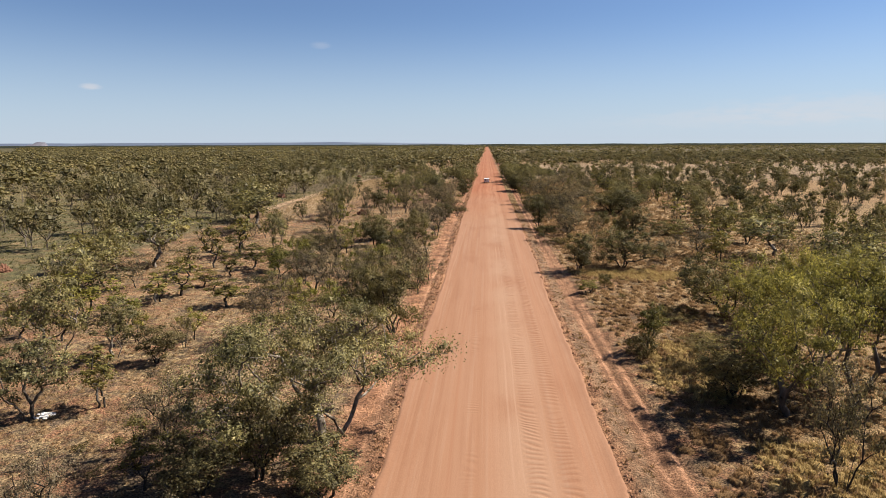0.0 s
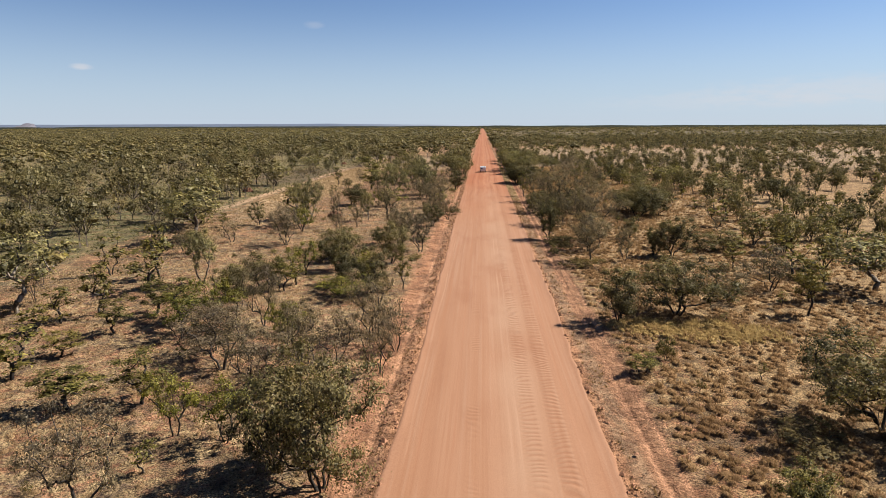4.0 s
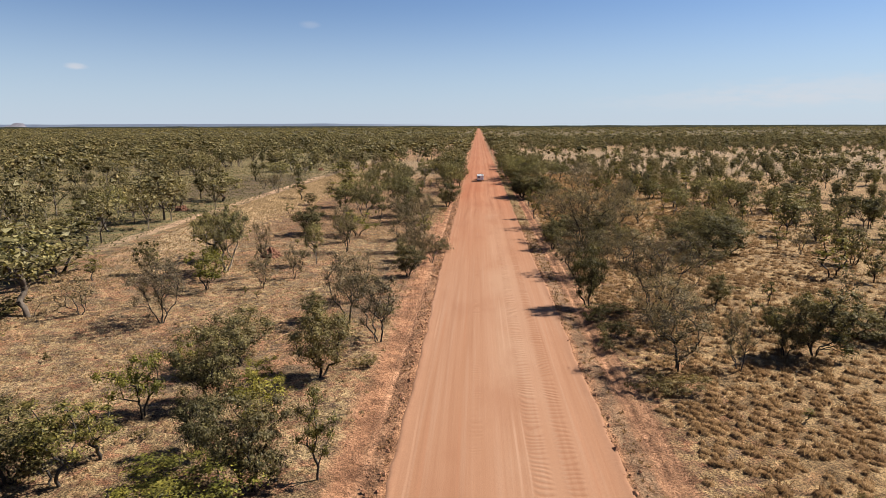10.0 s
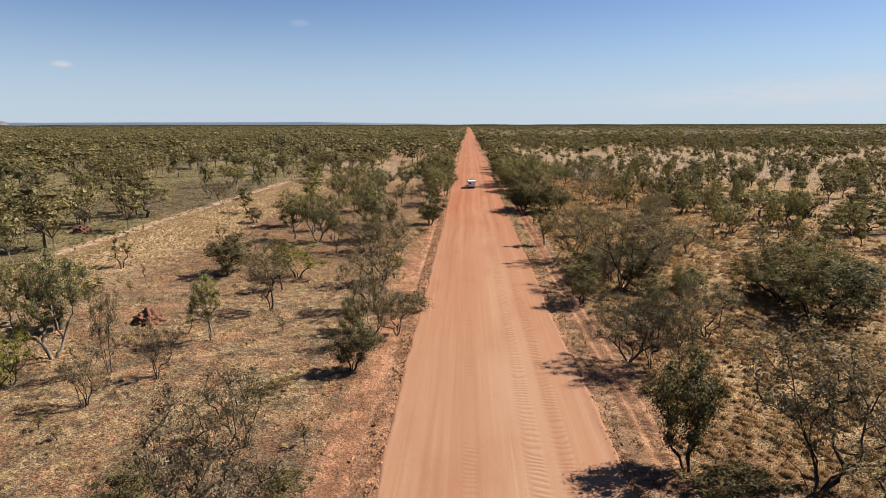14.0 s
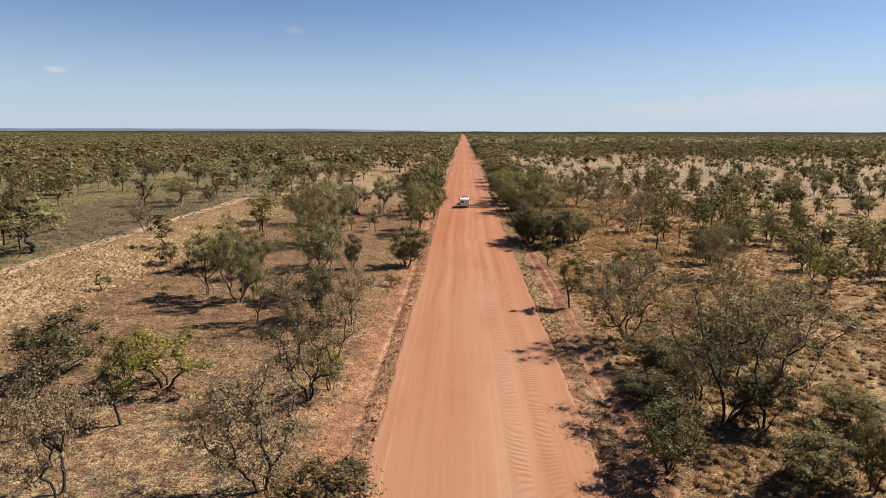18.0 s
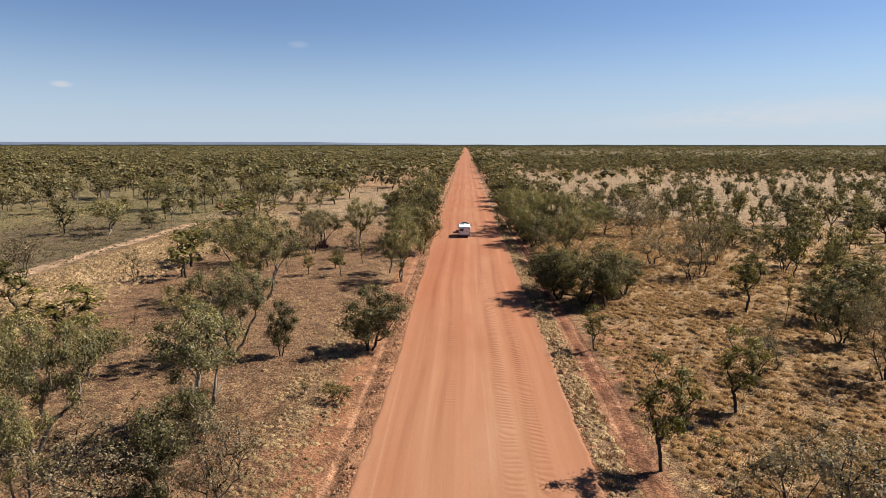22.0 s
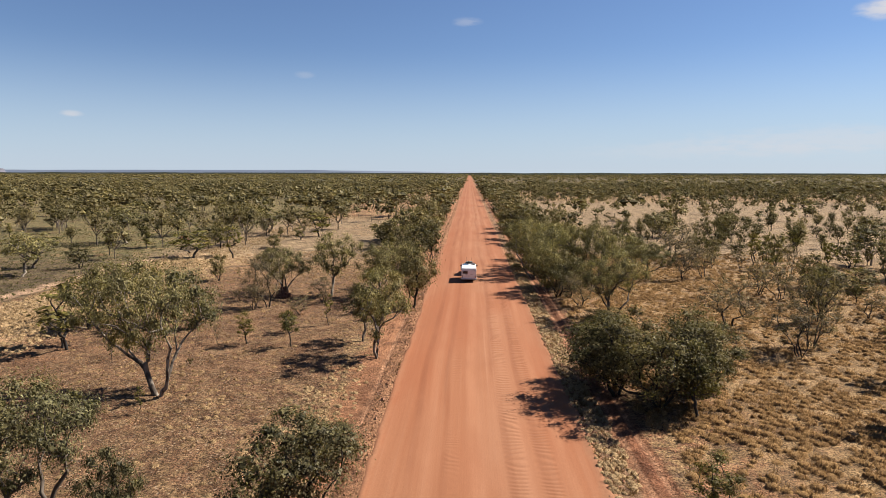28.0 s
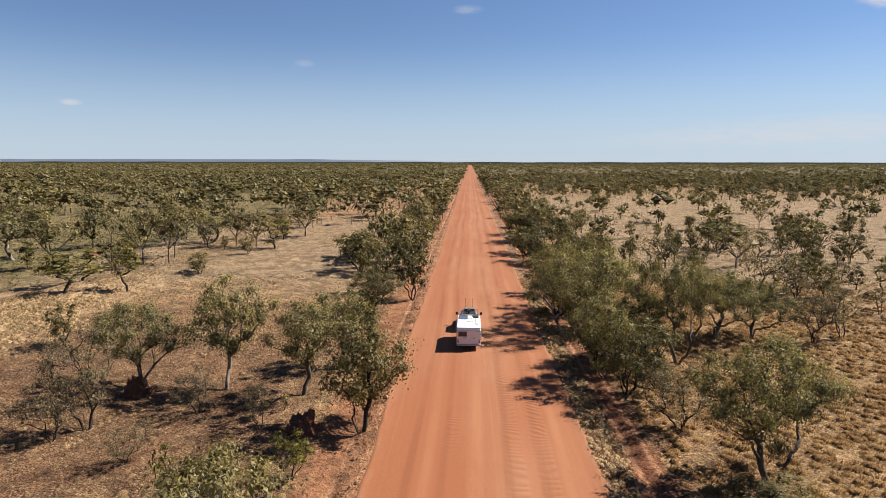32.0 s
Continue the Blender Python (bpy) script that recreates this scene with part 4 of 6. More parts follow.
sapling(77.5, 170.7, 5.1, 4.9)
wattle(36.3, 173.0, 7.0, 12.6)
scrub(-23.1, 173.9, 8.0, 5.8)
wattle(40.8, 173.9, 5.0, 5.8)
sapling(65.4, 174.7, 2.2, 2.3)
scrub(-11.8, 174.8, 7.6, 6.1)
shrub(-8.4, 174.9, 2.2, 5.6)
gum(-70.7, 175.4, 7.0, 7.0)
wattle(23.3, 176.0, 4.8, 2.8)
wattle(20.2, 176.5, 3.5, 4.6)
sapling(29.2, 177.6, 4.1, 1.1)
wattle(12.3, 178.0, 5.0, 4.4)
wattle(35.7, 179.3, 5.8, 9.5)
sapling(51.8, 180.4, 3.5, 2.4)
sapling(-24.3, 182.7, 6.6, 2.8)
wattle(39.4, 182.9, 6.8, 10.8)
scrub(18.3, 184.6, 10.2, 11.1)
wattle(20.5, 183.4, 4.2, 4.1)
wattle(26.8, 183.6, 2.8, 4.4)
sapling(34.4, 184.4, 3.2, 1.6)
wattle(13.6, 187.9, 2.1, 5.0)
scrub(17.7, 188.0, 4.4, 5.6)
bright(-10.9, 188.9, 4.5, 3.2)
bright(-24.3, 189.0, 4.8, 7.5)
bright(-28.0, 190.2, 3.8, 3.0)
wattle(-34.5, 190.3, 5.3, 7.0)
wattle(17.8, 191.7, 3.6, 5.5)
scrub(25.2, 191.9, 4.8, 6.0)
gum(-76.3, 192.7, 9.3, 9.4)
sapling(-50.9, 192.7, 5.5, 2.9)
wattle(15.9, 193.0, 3.7, 5.6)
scrub(-12.2, 187.0, 8.2, 6.3)
wattle(24.4, 198.1, 4.1, 6.0)
scrub(29.2, 202.2, 6.1, 7.2)
scrub(44.9, 203.9, 5.3, 5.0)
scrub(-18.1, 205.0, 6.1, 6.4)
scrub(-12.3, 205.8, 6.5, 4.5)
scrub(16.1, 201.7, 8.2, 9.4)
scrub(34.5, 207.0, 5.4, 7.4)
gum(-22.7, 206.2, 6.9, 3.2)
wattle(-16.4, 208.2, 5.8, 4.4)
gum(68.7, 209.0, 5.3, 8.7)
shrub(41.8, 210.8, 0.9, 5.5)
scrub(29.3, 211.0, 7.5, 5.4)
gum(-27.4, 213.9, 8.7, 7.6)
sapling(12.4, 212.8, 7.2, 3.4)
wattle(-18.0, 216.0, 3.0, 4.1)
sapling(43.0, 218.1, 7.5, 2.2)
gum(-17.6, 217.2, 9.0, 7.0)
sapling(20.5, 221.2, 6.4, 3.4)
shrub(-9.7, 222.5, 1.4, 2.4)
gum(-32.5, 216.8, 7.6, 5.2)
gum(-31.5, 226.0, 4.6, 4.2)
scrub(35.5, 227.9, 7.7, 7.7)
wattle(75.7, 228.3, 6.1, 11.9)
scrub(25.3, 229.0, 4.2, 6.5)
sapling(-37.5, 231.6, 6.7, 7.2)
wattle(-16.9, 232.1, 5.2, 2.6)
gum(-21.6, 233.0, 8.2, 8.3)
wattle(65.6, 233.9, 7.0, 6.8)
wattle(-8.9, 234.6, 6.2, 5.8)
sapling(12.8, 235.4, 4.4, 2.4)
wattle(37.8, 238.3, 5.8, 4.8)
scrub(31.4, 239.3, 3.0, 2.0)
gum(62.0, 242.1, 7.3, 9.8)
wattle(-9.3, 243.3, 2.2, 4.3)
gum(-74.3, 243.7, 8.1, 11.8)
sapling(35.3, 243.9, 6.0, 0.8)
sapling(-51.4, 244.6, 6.2, 4.6)
wattle(39.9, 245.8, 4.9, 5.8)
wattle(56.8, 248.6, 4.3, 5.7)
sapling(33.5, 249.3, 7.5, 3.6)
sapling(17.4, 250.5, 5.9, 3.1)
wattle(49.4, 252.5, 5.4, 6.9)
wattle(15.1, 252.5, 7.6, 9.8)
gum(-25.2, 253.1, 11.0, 10.8)
wattle(12.4, 255.3, 6.1, 7.1)
sapling(38.4, 259.2, 5.3, 3.8)
wattle(13.8, 260.0, 5.1, 8.4)
scrub(-64.7, 263.7, 6.2, 4.7)
wattle(55.5, 264.3, 4.1, 6.7)
gum(-8.9, 264.5, 9.0, 6.2)
sapling(-41.4, 265.5, 6.7, 6.0)
scrub(33.1, 266.3, 5.3, 5.8)
sapling(-18.5, 267.5, 3.9, 2.1)
wattle(23.5, 267.7, 3.2, 4.2)
sapling(-23.4, 268.2, 3.5, 2.3)
scrub(-26.8, 268.6, 2.3, 1.1)
gum(-11.4, 269.8, 6.4, 4.6)
scrub(36.1, 270.0, 8.0, 5.9)
wattle(54.8, 271.7, 3.7, 3.2)
sapling(-20.3, 273.0, 2.5, 2.2)
wattle(49.9, 273.3, 7.0, 4.2)
sapling(-44.5, 273.6, 6.2, 6.2)
sapling(-31.9, 274.6, 4.5, 3.3)
scrub(-73.6, 276.5, 4.3, 4.8)
sapling(-16.6, 276.7, 3.8, 1.2)
gum(-37.1, 277.1, 6.3, 7.4)
bright(-35.4, 277.2, 4.9, 3.3)
sapling(-33.0, 278.8, 2.7, 1.8)
scrub(31.3, 278.9, 5.8, 9.2)
gum(-44.7, 279.6, 7.0, 8.2)
bright(-10.5, 280.1, 3.0, 2.5)
gum(18.1, 280.7, 8.7, 9.0)
wattle(42.9, 280.8, 7.0, 4.4)
sapling(69.4, 281.3, 5.1, 6.4)
scrub(-21.7, 281.7, 2.5, 2.9)
scrub(-28.5, 284.5, 4.1, 4.3)
wattle(59.2, 285.9, 6.9, 4.9)
scrub(-27.1, 286.4, 7.4, 4.9)
scrub(-14.8, 287.0, 3.5, 2.5)
wattle(-7.5, 287.3, 8.6, 6.4)
scrub(15.4, 288.4, 4.7, 5.1)
scrub(-20.5, 289.7, 3.6, 3.2)
gum(-13.5, 293.4, 7.9, 6.6)
scrub(44.4, 293.5, 5.7, 5.1)
gum(-27.1, 294.1, 7.1, 8.5)
gum(-20.2, 294.4, 9.2, 6.9)
wattle(13.2, 294.7, 6.8, 7.8)
scrub(43.6, 298.1, 5.1, 7.1)
gum(-11.9, 300.5, 7.0, 6.1)
wattle(60.1, 301.7, 3.5, 6.8)
wattle(12.7, 303.3, 5.7, 6.4)
gum(20.3, 303.6, 9.9, 8.0)
wattle(-42.1, 306.2, 4.5, 3.2)
scrub(48.9, 307.6, 3.4, 9.1)
gum(-77.9, 307.6, 7.7, 9.0)
scrub(36.5, 309.9, 6.3, 5.5)
gum(26.9, 311.5, 7.5, 9.1)
gum(30.9, 311.7, 6.2, 7.8)
scrub(40.7, 312.2, 5.0, 5.0)
gum(11.3, 313.0, 9.8, 11.0)
gum(-82.6, 317.0, 6.7, 8.4)
wattle(-73.5, 317.4, 4.9, 4.1)
wattle(11.5, 321.9, 7.0, 10.5)
wattle(-12.2, 322.4, 5.9, 7.4)
sapling(55.9, 326.6, 6.7, 2.6)
sapling(-56.4, 326.7, 5.5, 6.7)
wattle(-7.7, 329.1, 8.5, 5.3)
scrub(42.0, 330.5, 7.8, 11.5)
sapling(-49.0, 330.8, 6.7, 4.4)
wattle(-12.9, 333.6, 7.0, 4.5)
sapling(60.0, 334.8, 5.4, 3.1)
sapling(-60.3, 335.9, 5.3, 8.9)
wattle(-44.6, 344.2, 3.4, 4.0)
scrub(59.7, 344.6, 3.7, 7.3)
wattle(-18.7, 350.8, 7.0, 9.0)
scrub(32.0, 353.4, 6.8, 7.1)
gum(-88.0, 359.8, 10.5, 12.5)
wattle(-21.6, 363.1, 4.9, 8.7)
scrub(56.8, 367.2, 5.9, 9.8)
wattle(-45.6, 369.3, 3.7, 3.4)
wattle(11.9, 372.3, 5.7, 9.3)
sapling(-42.3, 377.9, 6.7, 6.2)
wattle(55.4, 382.9, 7.0, 9.3)
gum(-60.6, 386.4, 7.5, 9.6)
green_gum(26.0, 53.5, 10.0, 8.6)
green_gum(32.0, 56.0, 9.5, 8.6)
green_gum(31.0, 62.0, 8.0, 7.0)
wattle(18.6, 254.5, 6.2, 6.5)
wattle(21.2, 257.5, 5.2, 5.5)
wattle(11.8, 258.0, 5.5, 5.0)
wattle(16.6, 277.0, 2.3, 4.6)
gum(12.2, 299.0, 7.8, 5.8)
wattle(16.8, 306.0, 6.5, 5.6)
wattle(12.5, 316.0, 7.0, 6.2)
gum(17.5, 323.0, 7.5, 6.0)
wattle(12.0, 334.0, 6.5, 6.0)


# ---- small growth between the trees ----
small = random.Random(41)
for _ in range(110):
    x, y = small.choice((-1, 1)) * small.uniform(11, 46), small.uniform(30, 320)
    if min(math.hypot(x - sx, y - sy) for sx, sy in STOOD) < 2.2:
        continue
    if small.random() < 0.5:
        shrub(x, y, small.uniform(0.45, 1.0), small.uniform(0.7, 1.7))
    else:
        sapling(x, y, small.uniform(1.0, 2.4), small.uniform(0.6, 1.2))


# ---- woods further off: stuff nobody could count ----
def density(x, y):
    """Trees to the square metre."""
    edge = abs(x - 1.0) - 7.0
    if edge < 2.5 or (y > 150 and abs(x + 63 - float(bend(y))) < 4.5):
        return 0.0
    verge = 0.042 if edge < 15 else 0.0
    patch = 0.5 + 0.5 * noise.noise((x * 0.012 + 4.7, y * 0.009, 0.3))
    if x < -66:
        d = 0.0105 + 0.010 * patch
        if x > -125 and 235 < y < 430:
            d = 0.0035 + 0.003 * patch
    elif x < 0:
        d = 0.005 + 0.016 * patch
        if x < -9 and 340 < y < 440:
            d = 0.0025 + 0.004 * patch
    else:
        d = 0.009 + 0.022 * patch * patch + (0.003 if x > 52 else 0.0)
        if 335 < y < 560:
            d = 0.024 if x < 34 else 0.0055 + 0.009 * patch
    if y > 560:
        d += 0.006
    d *= max(0.15, 0.95 + 1.5 * noise.noise((x * 0.045, y * 0.030, 7.3)))
    return max(d, verge)


def far_form(seed, key, clumps, cards, leaf, core):
    """A tree seen from afar: stem and limbs, uneven leafy masses, and loose sprays round them."""
    rng = np.random.default_rng(seed)
    tall, wide, base = FORM[key][:3]
    centres, radii, mid = crown_of(rng, tall, wide, base, clumps, FORM[key][8] * (1.25 if clumps > 2 else 1.0))
    wood_v, wood_f, count = [], [], 0
    fork = np.array([0, 0, tall * max(0.2, base)])
    lines = [(np.array([0, 0, -0.1]), fork, 0.15)] if clumps > 1 else []
    if clumps > 6:
        lines += [(fork, centres[k], 0.08) for k in np.argsort(-np.hypot(centres[:, 0], centres[:, 1]))[:5]]
    for a, b, r in lines:
        v, f = tube(np.array([a, b]), np.array([r, r * 0.6]), 3)
        wood_v.append(v), wood_f.append(f + count)
        count += len(v)
    bv = np.array([[1, 0, 0], [0, 1, 0], [-1, 0, 0], [0, -1, 0], [0, 0, 1], [0, 0, -1]], float)
    bf = np.array([[0, 1, 4], [1, 2, 4], [2, 3, 4], [3, 0, 4], [1, 0, 5], [2, 1, 5], [3, 2, 5], [0, 3, 5]])
    lump = centres[:, None] + bv[None] * (radii[:, None] * core * rng.uniform(0.55, 1.35, (clumps, len(bv))))[:, :, None] * np.array([1, 1, 0.75])
    faces = (bf[None] + (np.arange(clumps) * len(bv))[:, None, None]).reshape(-1, 3)
    cv, cf = leaf_cards(rng, centres, radii * 1.05, mid, cards, leaf, 0.4, 0.0)
    lv, lf = np.concatenate([lump.reshape(-1, 3), cv]), np.concatenate([faces, cf + clumps * len(bv)])
    wv, lv = trimmed(np.concatenate([np.zeros((0, 3)), *wood_v]), lv, tall, wide)
    return wv, np.concatenate([np.zeros((0, 4), int), *wood_f]), lv, lf


def woods(name, label, sample, levels, seed, spread=1.0):
    """Joins many trees into one mesh: sample gives places, levels the detail."""
    rng = random.Random(seed)
    kinds = {key: [far_form(seed + 31 * n + 7 * i, key, *levels) for n in range(4)] for i, key in enumerate(("gum", "wattle", "scrub", "sapling"))}
    groups = {}
    for x, y in sample(rng):
        roll = rng.random()
        left = x < -12
        key = "gum" if roll < (0.62 if left else 0.15) else "wattle" if roll < 0.80 else "sapling" if roll < 0.92 else "scrub"
        tall = {"gum": rng.triangular(4.0, 12.5, 8.0), "wattle": rng.triangular(3.0, 9.0, 5.6), "scrub": rng.uniform(3.0, 6.0), "sapling": rng.uniform(3.0, 7.0)}[key]
        tall *= 1.0 if left or y > 700 else 0.82
        groups.setdefault((key, rng.randrange(4)), []).append((x, y, rng.uniform(0, 6.283), tall, spread * tall * (rng.uniform(0.7, 1.1) if key != "sapling" else 0.55)))
    verts, faces, which, at = [], [], [], 0
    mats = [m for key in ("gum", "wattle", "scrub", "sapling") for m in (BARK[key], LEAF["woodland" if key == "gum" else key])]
    for (key, n), rows in sorted(groups.items()):
        wv, wf, lv, lf = kinds[key][n]
        wf = np.concatenate([wf[:, [0, 1, 2]], wf[:, [0, 2, 3]]])
        v, f = np.concatenate([wv, lv]), np.concatenate([wf, lf + len(wv)])
        slot = 2 * ("gum", "wattle", "scrub", "sapling").index(key)
        a = np.array(rows)
        ca, sa = np.cos(a[:, 2]), np.sin(a[:, 2])
        sx, sz = a[:, 4] / FORM[key][1], a[:, 3] / FORM[key][0]
        X = (v[None, :, 0] * ca[:, None] - v[None, :, 1] * sa[:, None]) * sx[:, None] + a[:, :1]
        Y = (v[None, :, 0] * sa[:, None] + v[None, :, 1] * ca[:, None]) * sx[:, None] + a[:, 1:2]
        Z = v[None, :, 2] * sz[:, None] + 0 * X
        verts.append(np.stack([X, Y, Z], -1).reshape(-1, 3))
        faces.append((f[None] + (np.arange(len(a)) * len(v))[:, None, None]).reshape(-1, 3) + at)
        which.append(np.tile(np.r_[np.full(len(wf), slot), np.full(len(lf), slot + 1)], len(a)))
        at += len(a) * len(v)
    ob = new(name, mesh_of(name, np.concatenate(verts), np.concatenate(faces), mats, np.concatenate(which)))
    tagged(ob, label, "woodland", kind="stuff")


def placed(x0, x1, y0, y1, tries, keep, share=1.0):
    """A sampler of places by density; share thins it where tries stand for more than one tree."""
    def sample(rng):
        area = (x1 - x0) * (y1 - y0) / tries
        grid = {}
        for sx, sy in STOOD:
            grid.setdefault((int(sx // 6), int(sy // 6)), []).append((sx, sy))
        for _ in range(tries):
            x, y = rng.uniform(x0, x1), rng.uniform(y0, y1)
            if not keep(x, y) or rng.random() > density(x, y) * area * share:
                continue
            i, j = int(x // 6), int(y // 6)
            if any(math.hypot(x - sx, y - sy) < 4.0 for a in (-1, 0, 1) for b in (-1, 0, 1) for sx, sy in grid.get((i + a, j + b), ())):
                continue
            yield x, y
    return sample


def surveyed(x, y):
    return y < 345 and -66 < x < 52


def near_keep(x, y):
    return not surveyed(x, y) and abs(x) < 150 and y < 430


def mid_keep(x, y):
    return abs(x) < 100 + 0.78 * max(y, 0) and not near_keep(x, y) and not surveyed(x, y)


# single trees between the roadside and the woods
fill = random.Random(77)
for _ in range(1500):
    x, y = fill.choice((-1, 1)) * fill.uniform(14, 66), fill.uniform(-30, 345)
    inside = y > 30 and abs(x) < min(46.0, 16 + (y - 30) * 0.7)
    if inside or (y > 170 and -69 < x - float(bend(y)) < -47) or fill.random() > density(x, y) * 33.0 or min(math.hypot(x - sx, y - sy) for sx, sy in STOOD) < 3.6:
        continue
    roll = fill.random()
    if roll < (0.35 if x < 0 else 0.12):
        gum(x, y, fill.uniform(5, 8.5), fill.uniform(4.5, 7.5))
    elif roll < 0.62:
        wattle(x, y, fill.uniform(3.2, 6.5), fill.uniform(3.0, 6.0))
    elif roll < 0.82:
        sapling(x, y, fill.uniform(2.5, 5.5), fill.uniform(1.8, 3.0))
    else:
        scrub(x, y, fill.uniform(3, 5.5), fill.uniform(2.5, 5.0))


# upright dark trees over the paddock right of the road
for _ in range(370):
    x, y = fill.uniform(44, 76), fill.uniform(95, 385)
    thin = 0.62 if noise.noise((x * 0.04, y * 0.03, 5.0)) > -0.10 else 0.22
    if fill.random() > thin or min(math.hypot(x - sx, y - sy) for sx, sy in STOOD) < 4.4:
        continue
    roll = fill.random()
    if roll < 0.38:
        sapling(x, y, fill.uniform(3.5, 6.5), fill.uniform(1.7, 2.8))
    elif roll < 0.78:
        wattle(x, y, fill.uniform(4.2, 7.0), fill.uniform(3.0, 5.0))
    else:
        scrub(x, y, fill.uniform(3.5, 5.5), fill.uniform(2.5, 4.0))


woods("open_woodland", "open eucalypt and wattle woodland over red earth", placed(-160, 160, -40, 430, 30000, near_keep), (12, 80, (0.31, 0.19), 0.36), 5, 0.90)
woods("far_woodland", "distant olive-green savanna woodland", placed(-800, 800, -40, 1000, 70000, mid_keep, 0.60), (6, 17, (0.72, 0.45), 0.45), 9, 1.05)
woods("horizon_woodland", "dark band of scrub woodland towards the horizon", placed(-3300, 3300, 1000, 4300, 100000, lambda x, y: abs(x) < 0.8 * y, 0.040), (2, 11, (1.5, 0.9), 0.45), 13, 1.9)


# ---- far ridge and mesa on the skyline ----
def ridge_line(name, label, x0, x1, y, height, material, step_len=12.0, slope=20):
    n = int((x1 - x0) / step_len)
    xs = np.linspace(x0, x1, n)
    tops = np.array([height(float(x)) for x in xs])
    v = np.concatenate([np.stack([xs, np.full(n, y), np.full(n, -2.0)], 1), np.stack([xs, np.full(n, y + slope), tops], 1), np.stack([xs, np.full(n, y + 150), np.full(n, -2.0)], 1)])
    i = np.arange(n - 1)
    f = np.concatenate([np.stack([i, i + 1, n + i + 1, n + i], 1), np.stack([n + i, n + i + 1, 2 * n + i + 1, 2 * n + i], 1)])
    tagged(new(name, mesh_of(name, v, f, [material])), label, "ridge", kind="structure")


def hazy(name, a, b):
    m = Mat(name)
    return m.done(m.mix(m.noise(0.02, 4.0, (1, 1, 3)), a, b), 1.0, 0.0, 0.0)


DARKWOOD = hazy("far_scrub", (0.035, 0.040, 0.029), (0.054, 0.055, 0.040))
# distance haze painted into the base colours; the ridge also lightened against shade
BLUEHILL = hazy("haze_tinted_hill", (0.400, 0.440, 0.520), (0.440, 0.480, 0.560))
MESA = hazy("haze_tinted_mesa", (0.112, 0.108, 0.130), (0.135, 0.129, 0.150))
ridge_line("ridge_near", "dark scrub line along the horizon", -3900, 3900, 4330, lambda x: 17.5 + 3.2 * noise.noise((x * 0.004, 0, 0)) + 1.2 * noise.noise((x * 0.05, 3, 0)), DARKWOOD)
ridge_line("ridge_far", "low ridge on the skyline with haze painted in pale blue", -4000, 250, 4640, lambda x: 19 + 17 * min(1.0, max(0.0, (250 - x) / 1400)) + 3 * noise.noise((x * 0.003, 9, 0)), BLUEHILL)
ridge_line("mesa", "small flat-topped hill far away on the horizon", -3680, -3420, 4560, lambda x: 16 + 20 * max(0.0, 1 - abs((x + 3550) / 112) ** 2.2) + 13 * max(0.0, 1 - abs((x + 3520) / 70) ** 3) + 3 * noise.noise((x * 0.05, 2, 0)), MESA, 4.0, 110)


# ---- dry grass ----
def tussocks(name, label, material, x0, x1, y0, y1, count, chance, tall, blades, seed):
    rng = np.random.default_rng(seed)
    x, y = rng.uniform(x0, x1, count), rng.uniform(y0, y1, count)
    keep = rng.random(count) < chance(x, y)
    x, y = x[keep], y[keep]
    n = len(x)
    big = rng.uniform(0.6, 1.35, n)
    X, Y, B = np.repeat(x, blades), np.repeat(y, blades), np.repeat(big, blades)
    a = (np.tile(np.arange(blades), n) + rng.uniform(0, 0.8, n * blades)) * 6.283 / blades
    lean = rng.uniform(0.30, 1.05, n * blades) * tall * B
    h = tall * B * rng.uniform(0.35, 1.10, n * blades)
    w = min(0.28 * tall, 0.075) * B
    fx, fy = X + 0.06 * B * np.cos(a), Y + 0.06 * B * np.sin(a)
    z = swell(fx, fy) - 0.02
    ox, oy = -np.sin(a) * w, np.cos(a) * w
    v = np.stack([np.stack([fx + ox, fy + oy, z], 1), np.stack([fx - ox, fy - oy, z], 1), np.stack([fx + lean * np.cos(a), fy + lean * np.sin(a), z + h], 1)], 1).reshape(-1, 3)
    tagged(new(name, mesh_of(name, v, np.arange(len(v)).reshape(-1, 3), [material])), label, "grass", kind="stuff")


def patches(x, y, s, off):
    return 0.5 + 0.25 * (np.sin(x * s + 1.7 * np.sin(y * s * 0.7 + off)) + np.sin(y * s * 1.3 + 1.3 * np.sin(x * s * 0.8 + off)))


